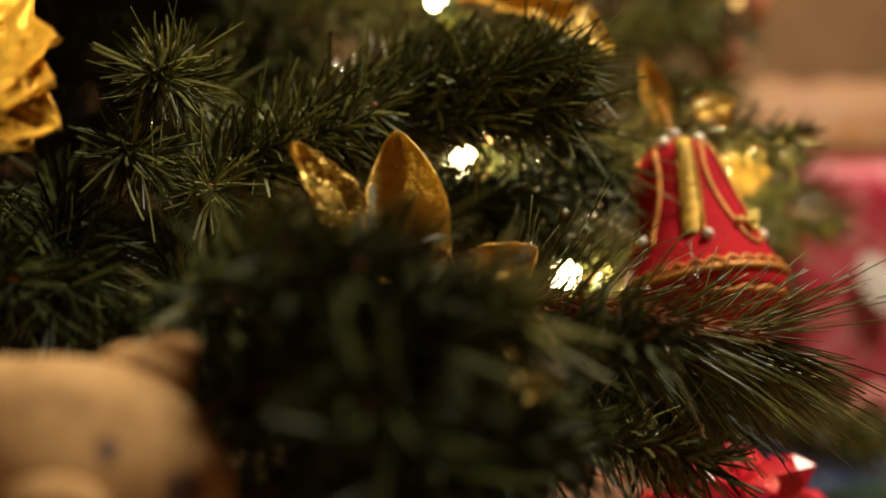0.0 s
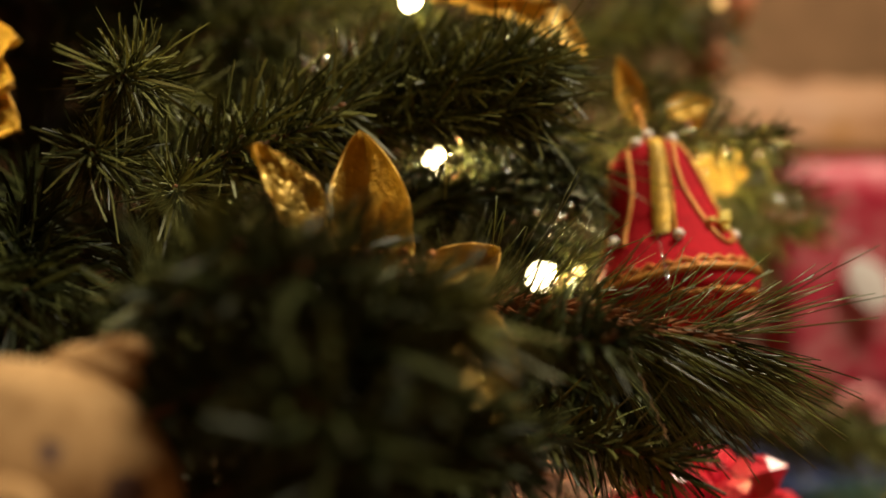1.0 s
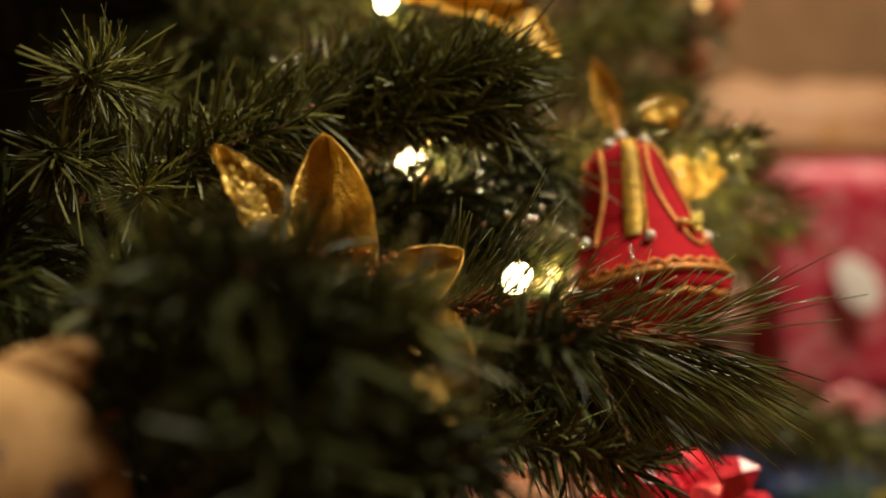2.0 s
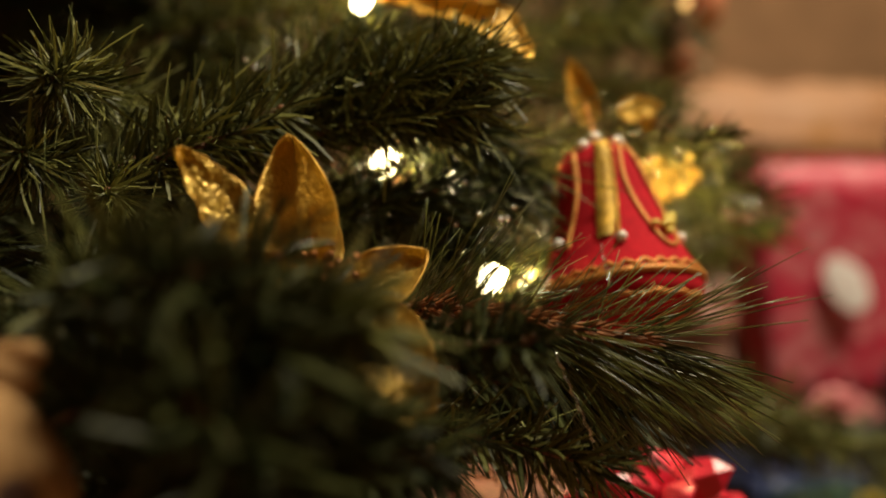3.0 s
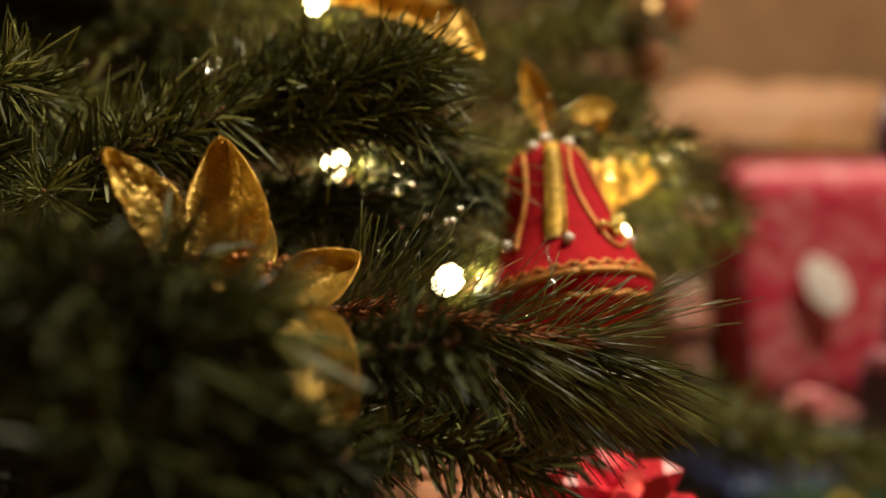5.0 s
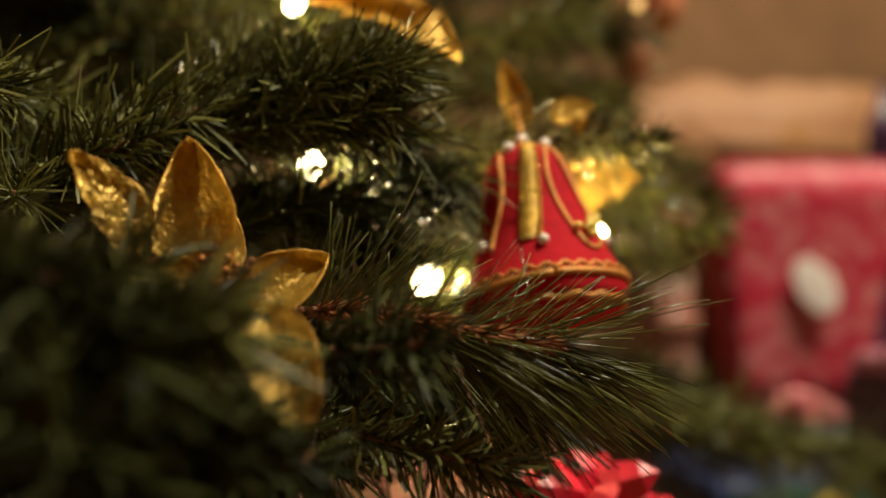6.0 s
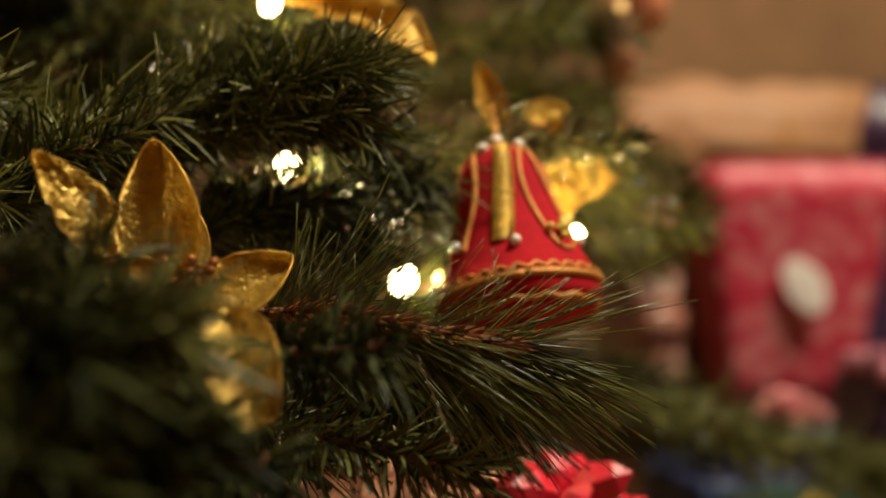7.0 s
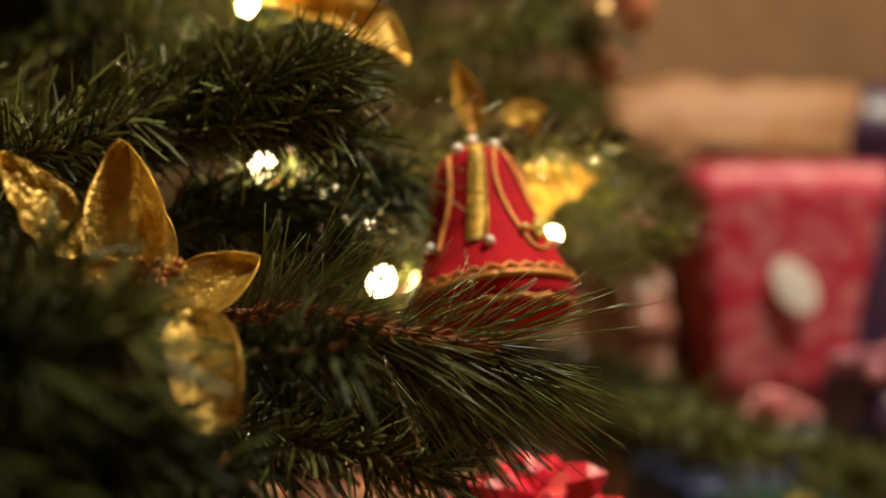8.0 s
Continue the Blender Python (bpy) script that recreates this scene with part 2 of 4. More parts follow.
def fir_branch(ctrl, rng, needle=0.024, width=0.0016, per_m=2600, lean=0.75, mat=FIR, twig=0.0016, droop=0.15, flat=1.0, buds=3, wild=0.22, lift=0.0):
    """A bottle-brush branch of artificial fir: a wire twig with strips all round it."""
    n = 24
    pts = curve_points(ctrl, n)
    total = sum((b - a).length for a, b in zip(pts, pts[1:]))
    bm = bmesh.new()
    tube(bm, pts, [twig * (1.25 - 0.6 * i / n) for i in range(n + 1)], 6)
    stem = in_tree(part("branch", bm, TWIG))
    verts, faces = [], []
    count = int(total * per_m)
    for i in range(count):
        u = (i + rng.random()) / count
        k = min(int(u * n), n - 1)
        f = u * n - k
        p = pts[k].lerp(pts[k + 1], f)
        d = (pts[k + 1] - pts[k]).normalized()
        a = d.cross(Vector((0, 0, 1))).normalized()
        b = a.cross(d)
        ang = rng.uniform(0, 2 * math.pi)
        r = (math.cos(ang) * a + math.sin(ang) * b * flat).normalized()
        ahead = lean * rng.uniform(0.55, 1.35) + (0.9 * max(0.0, u - 0.9) / 0.1)
        way = (r + d * ahead + Vector((rng.gauss(0, wild), rng.gauss(0, wild), rng.gauss(0, wild) + lift))).normalized()
        side = way.cross(Vector((rng.gauss(0, 1), rng.gauss(0, 1), rng.gauss(0, 1)))).normalized()
        ln = needle * rng.uniform(0.5, 1.2)
        bend = d * rng.uniform(-0.05, 0.2) + Vector((0, 0, -droop)) * rng.uniform(0.2, 1.0) + Vector((rng.gauss(0, wild * 0.9), rng.gauss(0, wild * 0.9), rng.gauss(0, wild * 0.9)))
        add_needle(verts, faces, p, way, side, ln, width * rng.uniform(0.7, 1.2), bend)
    crown = mesh_part("needles", verts, faces, mat, stem)
    tagged(crown, kind="stuff")
    for i in range(buds):
        p = pts[int(n * rng.uniform(0.3, 0.98))] if i else pts[-1]
        ob = new("bud", BUD)
        ob.parent = stem
        ob.location = p + Vector((rng.gauss(0, 0.001), rng.gauss(0, 0.001), 0.001))
    return stem


rng = random.Random(5)
# branches that stand clear, one by one: points from base to tip
def bough(ctrl, **how):
    fir_branch(ctrl, rng, **how)


# upper bough reaching over the gold flower: a main twig and its side twigs
bough([(-0.1115, 0.5296, 0.4773), (-0.0656, 0.5362, 0.4946), (-0.0110, 0.5432, 0.5177), (0.0236, 0.5340, 0.5276), (0.0513, 0.5295, 0.5335)], needle=.023, per_m=8600, lean=1.1, width=.0014, wild=.30, lift=.25)
bough([(-0.0866, 0.5487, 0.5002), (-0.0461, 0.5501, 0.5158), (-0.0090, 0.5564, 0.5312), (0.0247, 0.5519, 0.5365), (0.0578, 0.5467, 0.5352)], needle=.020, per_m=8200, lean=1.1, width=.0014, wild=.30, lift=.25)
bough([(-0.0570, 0.5509, 0.4906), (-0.0059, 0.5373, 0.5077), (0.0219, 0.5296, 0.5117), (0.0503, 0.5250, 0.5164)], needle=.020, per_m=6800, lean=1.0, width=.0014, wild=.30)
# this side twig is coloured as if shaded by the bough
bough([(-0.0334, 0.5743, 0.5059), (0.0076, 0.5648, 0.5123), (0.0395, 0.5545, 0.5096), (0.0576, 0.5492, 0.5058)], needle=.019, per_m=5200, lean=.9, width=.0013, mat=FIR_SHADED, wild=.30)
bough([(-0.0502, 0.5810, 0.5246), (-0.0238, 0.5823, 0.5405), (-0.0017, 0.5779, 0.5468), (0.0180, 0.5677, 0.5447)], needle=.019, per_m=5200, lean=1.0, width=.0014, wild=.30, lift=.2)
bough([(-0.0867, 0.5028, 0.4916), (-0.0658, 0.5033, 0.4981), (-0.0414, 0.5091, 0.5067)], needle=.019, per_m=6000, lean=.7, width=.0015, wild=.30, lift=.2)
# tufts seen end-on
bough([(-0.1265, 0.6011, 0.4868), (-0.1217, 0.5113, 0.4923), (-0.1181, 0.4564, 0.4959)], needle=.0145, per_m=8000, lean=.8, width=.0011, wild=.55)
bough([(-0.1163, 0.6237, 0.5151), (-0.1096, 0.5239, 0.5223), (-0.1076, 0.4639, 0.5250)], needle=.0165, per_m=9500, lean=.85, width=.0011, wild=.55, lift=.3)
bough([(-0.0875, 0.6004, 0.4785), (-0.0927, 0.5200, 0.4778), (-0.0903, 0.4702, 0.4821)], needle=.017, per_m=5200, lean=.8, width=.0012, wild=.5)
# left tufts in the darkened copy, shade held in their colour
bough([(-0.1850, 0.6004, 0.4785), (-0.1524, 0.4784, 0.4606), (-0.1314, 0.4171, 0.4480)], needle=.030, per_m=3400, lean=.5, width=.0017, mat=FIR_SHADED)
bough([(-0.2194, 0.5599, 0.4748), (-0.1680, 0.4483, 0.4610), (-0.1419, 0.3975, 0.4542)], needle=.024, per_m=3000, lean=.5, mat=FIR_SHADED)
bough([(-0.1292, 0.5982, 0.4535), (-0.1054, 0.4969, 0.4428), (-0.0886, 0.4263, 0.4389)], needle=.032, per_m=3200, lean=.4, width=.0016, mat=FIR_SHADED, droop=.4)
# near boughs, out of focus, many with shade painted into the needles
bough([(-0.1236, 0.4150, 0.4247), (-0.0759, 0.3569, 0.4488), (-0.0415, 0.3130, 0.4640), (-0.0197, 0.2934, 0.4690)], needle=.026, per_m=2000, width=.0020, mat=FIR_SHADED)
bough([(-0.1084, 0.3923, 0.3950), (-0.0575, 0.3351, 0.4296), (-0.0265, 0.3063, 0.4445), (-0.0033, 0.2968, 0.4504)], needle=.028, per_m=3400, width=.0020, mat=FIR_SHADED)
bough([(-0.0992, 0.3901, 0.3691), (-0.0461, 0.3427, 0.4017), (-0.0067, 0.3241, 0.4180), (0.0220, 0.3197, 0.4252)], needle=.022, per_m=3400, width=.0020, mat=FIR_SHADED)
bough([(-0.0501, 0.3700, 0.3686), (-0.0205, 0.3226, 0.4012), (-0.0086, 0.2847, 0.4266), (-0.0187, 0.2759, 0.4408)], needle=.024, per_m=2600, width=.0022, mat=FIR_SHADED)
bough([(-0.0899, 0.3966, 0.4431), (-0.0575, 0.3483, 0.4648), (-0.0392, 0.3188, 0.4723)], needle=.024, per_m=1900, width=.0020)
bough([(-0.0625, 0.3647, 0.4234), (-0.0255, 0.3316, 0.4462), (0.0024, 0.3171, 0.4530), (0.0172, 0.3172, 0.4545)], needle=.024, per_m=3400, width=.0020)
bough([(-0.0249, 0.3910, 0.3802), (0.0113, 0.3626, 0.3995), (0.0361, 0.3534, 0.4089)], needle=.020, per_m=3000, width=.0020, mat=FIR_SHADED)
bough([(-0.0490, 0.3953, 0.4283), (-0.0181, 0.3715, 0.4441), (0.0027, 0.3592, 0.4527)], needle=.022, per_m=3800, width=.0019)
bough([(-0.0406, 0.3841, 0.4157), (-0.0162, 0.3674, 0.4308), (0.0027, 0.3559, 0.4372)], needle=.021, per_m=3800, width=.0019, mat=FIR_SHADED)
bough([(-0.0478, 0.3829, 0.4013), (-0.0162, 0.3660, 0.4153), (0.0069, 0.3567, 0.4234)], needle=.020, per_m=3800, width=.0019, mat=FIR_SHADED)
bough([(-0.0514, 0.3813, 0.3832), (-0.0111, 0.3644, 0.3972), (0.0197, 0.3580, 0.4042)], needle=.024, per_m=3800, width=.0019, mat=FIR_SHADED)
bough([(-0.1782, 0.9556, 0.5231), (-0.1396, 0.9072, 0.5427), (-0.1054, 0.8679, 0.5527)], needle=.030, per_m=2600, width=.002)
bough([(-0.2263, 0.8856, 0.5255), (-0.1594, 0.8571, 0.5442), (-0.1005, 0.8285, 0.5616)], needle=.032, per_m=2800, width=.002)
bough([(-0.2222, 0.8831, 0.4970), (-0.1515, 0.8544, 0.5128), (-0.1005, 0.8252, 0.5237)], needle=.032, per_m=2800, width=.002)
bough([(-0.2590, 0.8902, 0.5784), (-0.1792, 0.8595, 0.5718), (-0.1195, 0.8302, 0.5806)], needle=.032, per_m=2800, width=.002)
bough([(0.1167, 1.0127, 0.5784), (0.1793, 0.9828, 0.5806), (0.2328, 0.9633, 0.5878)], needle=.030, per_m=2000, width=.002)
bough([(-0.0587, 0.3863, 0.4409), (-0.0318, 0.3697, 0.4574), (-0.0091, 0.3605, 0.4669)], needle=.024, per_m=1500, width=.0019)
# the two brushes under the pine spray, and low boughs; dark needles carry painted shade
bough([(-0.0286, 0.4551, 0.4240), (0.0129, 0.4155, 0.4306), (0.0438, 0.3958, 0.4348), (0.0701, 0.3861, 0.4379)], needle=.019, per_m=3600, lean=.5, width=.0016, mat=FIR_SHADED)
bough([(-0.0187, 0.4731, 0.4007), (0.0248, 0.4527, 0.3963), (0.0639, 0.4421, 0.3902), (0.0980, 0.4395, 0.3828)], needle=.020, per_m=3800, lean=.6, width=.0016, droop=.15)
bough([(-0.0686, 0.5113, 0.3780), (-0.0077, 0.4810, 0.3759), (0.0384, 0.4615, 0.3821)], needle=.021, per_m=3000, lean=.6, width=.0016, droop=.12, mat=FIR_SHADED)
bough([(-0.0530, 0.6147, 0.4118), (0.0175, 0.5637, 0.4031), (0.0756, 0.5426, 0.3913), (0.1118, 0.5323, 0.3883)], needle=.030, per_m=3200, lean=.7, width=.002, mat=FIR_SHADED, droop=.3)
bough([(-0.0666, 0.6324, 0.3853), (0.0100, 0.5914, 0.3758), (0.0730, 0.5607, 0.3689), (0.1082, 0.5506, 0.3686)], needle=.030, per_m=3200, lean=.7, width=.002, mat=FIR_SHADED, droop=.3)
bough([(-0.1023, 0.6506, 0.3634), (-0.0242, 0.6101, 0.3602), (0.0323, 0.5897, 0.3564)], needle=.030, per_m=3200, lean=.7, width=.002, mat=FIR_SHADED, droop=.3)
# behind and beside the bell
bough([(0.0377, 0.7022, 0.4943), (0.1030, 0.6627, 0.5023), (0.1485, 0.6478, 0.5037), (0.1830, 0.6426, 0.5019)], needle=.018, per_m=3000, lean=.7, width=.0018)
bough([(0.0862, 0.8575, 0.4334), (0.1752, 0.8079, 0.4410), (0.2186, 0.7885, 0.4480), (0.2477, 0.7786, 0.4504)], needle=.022, per_m=2600, lean=.8)
bough([(0.0822, 0.8206, 0.4706), (0.1434, 0.7812, 0.4793), (0.1997, 0.7605, 0.4728)], needle=.028, per_m=2400, lean=.8)
bough([(0.0458, 0.8578, 0.5521), (0.1127, 0.8295, 0.5730), (0.1656, 0.8103, 0.5823)], needle=.026, per_m=2600, lean=.8)
bough([(0.0655, 0.8557, 0.5285), (0.1317, 0.8265, 0.5389), (0.1879, 0.8057, 0.5305)], needle=.026, per_m=2600, lean=.8)
bough([(0.0012, 0.9410, 0.3330), (0.1285, 0.9194, 0.3151), (0.2435, 0.9084, 0.3043), (0.3281, 0.8862, 0.2795)], needle=.030, per_m=2400, lean=.8, width=.002)
bough([(0.0610, 0.9937, 0.3610), (0.1755, 0.9715, 0.3367), (0.2614, 0.9391, 0.3110)], needle=.030, per_m=2400, lean=.8, width=.002, mat=FIR_SHADED)
bough([(0.0254, 0.9937, 0.5905), (0.1160, 0.9734, 0.5887), (0.2085, 0.9641, 0.5966)], needle=.032, per_m=2600, lean=.7, width=.002)
bough([(0.0146, 1.0175, 0.6339), (0.1164, 0.9972, 0.6313), (0.1973, 0.9867, 0.6255)], needle=.032, per_m=2600, lean=.7, width=.002)
bough([(0.0146, 1.0103, 0.5506), (0.1300, 0.9897, 0.5452), (0.2153, 0.9788, 0.5358)], needle=.032, per_m=2600, lean=.7, width=.002)
bough([(0.0378, 1.0066, 0.5090), (0.1395, 0.9954, 0.4952), (0.2256, 0.9842, 0.4817)], needle=.032, per_m=2600, lean=.7, width=.002)
bough([(0.0378, 1.0018, 0.4535), (0.1300, 0.9810, 0.4454), (0.2319, 0.9602, 0.4377)], needle=.032, per_m=2600, lean=.7, width=.002)
bough([(0.1539, 0.9904, 0.3240), (0.2820, 0.9773, 0.2892), (0.3894, 0.9639, 0.2506), (0.4440, 0.9625, 0.2347)], needle=.034, per_m=3000, lean=.7, width=.0022)
bough([(0.1306, 0.9880, 0.2963), (0.2423, 0.9557, 0.2711), (0.3276, 0.9349, 0.2627)], needle=.034, per_m=3000, lean=.7, width=.0022, mat=FIR_SHADED)
bough([(0.1652, 0.9022, 0.4626), (0.2196, 0.8724, 0.4660), (0.2602, 0.8520, 0.4629)], needle=.028, per_m=2400, lean=.7, width=.002)
bough([(0.1768, 0.9441, 0.4826), (0.2264, 0.9246, 0.4894), (0.2673, 0.9140, 0.4832)], needle=.028, per_m=2200, lean=.7, width=.002)
bough([(0.1724, 0.9376, 0.4087), (0.2179, 0.9179, 0.4128), (0.2504, 0.9076, 0.4096)], needle=.026, per_m=2200, lean=.7, width=.002)
# twigs between the flower and the bulbs, their shade put into a darker colour
bough([(-0.0303, 0.5301, 0.4591), (-0.0073, 0.5408, 0.4670), (0.0140, 0.5514, 0.4740), (0.0366, 0.5569, 0.4789)], needle=.021, per_m=5200, lean=.9, width=.0014, mat=FIR_SHADED, wild=.32)
bough([(-0.0255, 0.5719, 0.4782), (-0.0070, 0.5718, 0.4769), (0.0168, 0.5712, 0.4703), (0.0436, 0.5656, 0.4641)], needle=.020, per_m=4600, lean=.9, width=.0014, mat=FIR_SHADED, wild=.32)
bough([(0.0190, 0.6042, 0.5033), (0.0413, 0.6036, 0.4964), (0.0636, 0.6027, 0.4867), (0.0831, 0.6021, 0.4797)], needle=.020, per_m=4200, lean=.9, width=.0014, mat=FIR_SHADED, wild=.32)
# tufts round the bulbs
bough([(-0.0144, 0.6022, 0.4811), (0.0036, 0.5925, 0.4847), (0.0206, 0.5882, 0.4925)], needle=.014, per_m=2400, lean=.8, width=.0010, wild=.4)
bough([(0.0346, 0.6964, 0.4095), (0.0609, 0.6870, 0.4173), (0.0865, 0.6776, 0.4248)], needle=.020, per_m=2600, lean=.7, width=.0013)
bough([(-0.0194, 0.6528, 0.4853), (0.0089, 0.6430, 0.4886), (0.0305, 0.6334, 0.4931)], needle=.020, per_m=3200, lean=.8, width=.0013)
bough([(0.0112, 0.6223, 0.4804), (0.0260, 0.6178, 0.4863), (0.0406, 0.6132, 0.4920)], needle=.018, per_m=2600, lean=.8, width=.0013)
bough([(-0.0345, 0.7104, 0.5655), (-0.0198, 0.7009, 0.5710), (-0.0070, 0.6810, 0.5737)], needle=.020, per_m=2200, lean=.8, width=.0014)
bough([(-0.1168, 0.5204, 0.4814), (-0.0814, 0.5117, 0.4971), (-0.0536, 0.5177, 0.5089), (-0.0299, 0.5233, 0.5150)], needle=.030, per_m=3000, lean=.7, width=.0018)
# above
bough([(-0.1884, 0.7670, 0.5466), (-0.1183, 0.7284, 0.5641), (-0.0461, 0.6991, 0.5742)], needle=.026, per_m=2600, lean=.8)
bough([(-0.1798, 0.8093, 0.5712), (-0.0931, 0.7710, 0.5923), (-0.0217, 0.7414, 0.5988)], needle=.026, per_m=2600, lean=.8)
# the mass behind the flower and the bulbs, with its shade in the needle colour
bough([(-0.0707, 0.6780, 0.4473), (-0.0070, 0.6292, 0.4629), (0.0407, 0.5999, 0.4730), (0.0701, 0.5904, 0.4789)], needle=.026, per_m=3000, lean=.8, mat=FIR_SHADED)
bough([(-0.0564, 0.6564, 0.4306), (0.0100, 0.5980, 0.4508), (0.0519, 0.5683, 0.4559)], needle=.024, per_m=3000, lean=.8, mat=FIR_SHADED)
bough([(-0.0481, 0.7196, 0.4642), (0.0141, 0.6607, 0.4794), (0.0632, 0.6317, 0.4920)], needle=.024, per_m=3000, lean=.8, mat=FIR_SHADED)
bough([(-0.0074, 0.7543, 0.4062), (0.0507, 0.7157, 0.4233), (0.0980, 0.7065, 0.4330)], needle=.026, per_m=2600, lean=.8, mat=FIR_SHADED)
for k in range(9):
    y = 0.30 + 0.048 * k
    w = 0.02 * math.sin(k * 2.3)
    bough([(-0.52, 1.06, y + 0.02), (-0.40 + w, 0.95, y + 0.03), (-0.24 + w, 0.82, y + 0.01), (-0.13 + w, 0.74, y - 0.02)], needle=.034, per_m=1800, lean=.7, width=.0022, mat=FIR_SHADED)


def clear_of(tip, mid):
    """True where a filling bough leaves the hollow in front of the decorations free."""
    for p in (tip, mid, (tip + mid) / 2):
        if p.x > -0.34 and p.y < 0.70:
            return False
        if p.x > 0.02 and p.y < 0.84 or p.x > 0.215:
            return False
    return True


# filling boughs in whorls round the trunk, coloured dark for the shade inside the tree
for z in [0.16 + 0.085 * i for i in range(15)]:
    reach = 0.56 * (1.62 - z) / 1.3
    count = 11 if z < 0.9 else 7
    turn = rng.uniform(0, 1)
    for k in range(count):
        a = 2 * math.pi * (k + turn + rng.uniform(-0.2, 0.2)) / count
        d = Vector((math.cos(a), math.sin(a), 0))
        for cut in (1.0, 0.75, 0.55):
            r = reach * rng.uniform(0.85, 1.05) * cut
            root = TRUNK + Vector((0, 0, z))
            mid = root + d * r * 0.55 + Vector((0, 0, 0.06 * r + rng.gauss(0, 0.012)))
            tip = root + d * r + Vector((rng.gauss(0, 0.02), rng.gauss(0, 0.02), -0.02 + rng.gauss(0, 0.02)))
            if clear_of(tip, mid):
                fir_branch([root, mid, tip], rng, needle=0.034, width=0.0024, per_m=1100, mat=FIR_SHADED, twig=0.002, buds=0)
                break

# ---- the long-needled pine sprays ----
def needle_mesh(length, curve, width):
    verts, faces = [], []
    add_needle(verts, faces, Vector((0, 0, 0)), Vector((1, 0, 0)), Vector((0, 1, 0)), length, width, Vector((0, 0, curve)), 0.5)
    me = bpy.data.meshes.new("needle")
    me.from_pydata(verts, [], faces)
    me.materials.append(PINE)
    me.polygons.foreach_set("use_smooth", [True] * len(me.polygons))
    return me


NEEDLES = [needle_mesh(ln, c, 0.00105) for ln in (0.045, 0.055, 0.065, 0.072) for c in (-0.10, -0.03, 0.06)]


def pine_spray(ctrl, rng, under, over, scales=60, start=0.42, under_len=1.0, over_len=0.62, spread=58):
    """A twig with long needles that fan out below it towards the tip and stand thinner and shorter above it."""
    n = 30
    pts = curve_points(ctrl, n)
    bm = bmesh.new()
    tube(bm, pts, [0.0022 - 0.001 * i / n for i in range(n + 1)], 7)
    stem = in_tree(part("pine_branch", bm, TWIG, label="brown pine twig with long thin needles"))

    def frame_at(u):
        k = min(int(u * n), n - 1)
        d = (pts[k + 1] - pts[k]).normalized()
        a = d.cross(Vector((0, 0, 1))).normalized()
        return pts[k].lerp(pts[k + 1], u * n - k), d, a, a.cross(d)

    for i in range(scales):
        p, d, a, b = frame_at(rng.random() * 0.97)
        r = (a * rng.gauss(0.7, 0.6) + b * rng.gauss(0.1, 0.8)).normalized()
        ob = new("bud_scale", BUD_SCALE)
        ob.parent = stem
        ob.matrix_basis = Matrix.Translation(p + r * 0.0022 + (d + r * 0.7) * 0.003) @ (d + r * 0.7).to_track_quat("Z", "Y").to_matrix().to_4x4() @ Matrix.Scale(rng.uniform(0.45, 0.8), 4)
    for i in range(under + over):
        below = i < under
        u = (start + (1 - start) * rng.random() ** 0.8) if below else 0.06 + 0.93 * rng.random()
        p, d, a, b = frame_at(min(u, 0.995))
        tip = max(0.0, (u - 0.75) / 0.25)
        if below:
            ang = radians(rng.uniform(4, spread) * (1 - 0.35 * tip))
            v = -b + a * rng.gauss(0.0, 0.30)
        else:
            ang = radians(rng.gauss(46, 19) * (1 - 0.55 * tip))
            v = b + a * rng.gauss(-0.05, 0.45)
        way = (d * math.cos(ang) + v.normalized() * math.sin(ang) + Vector((0, rng.gauss(0, 0.07), 0))).normalized()
        ob = new("needle", NEEDLES[rng.randrange(len(NEEDLES))])
        ob.parent = stem
        s = (under_len if below else over_len + 0.4 * tip) * rng.uniform(0.72, 1.1)
        ob.matrix_basis = Matrix.Translation(p) @ way.to_track_quat("X", "Z").to_matrix().to_4x4() @ pose(0, 0, 0, rng.uniform(-50, 50), 0, 0) @ Matrix.Diagonal((s, 1, s, 1) if below else (s, 0.68, s * 0.7, 1))
    return stem


pine_spray([(0.0117, 0.4759, 0.4364), (0.0419, 0.4600, 0.4384), (0.0680, 0.4498, 0.4362), (0.0910, 0.4454, 0.4323), (0.1194, 0.4490, 0.4275)], rng, 160, 150, 170, start=0.30, under_len=0.90, spread=50)
pine_spray([(0.0587, 0.4673, 0.4303), (0.0849, 0.4669, 0.4258), (0.1134, 0.4686, 0.4220)], rng, 235, 20, 30, start=0.02, under_len=0.92, spread=48)
pine_spray([(0.0287, 0.6424, 0.5036), (0.0517, 0.6188, 0.4982), (0.0700, 0.6014, 0.4939)], rng, 60, 60, 20, start=0.3, over_len=0.9, spread=85)
pine_spray([(-0.0059, 0.5244, 0.4178), (0.0189, 0.5074, 0.4301), (0.0446, 0.4962, 0.4392)], rng, 8, 46, 20, start=0.2, over_len=0.7)

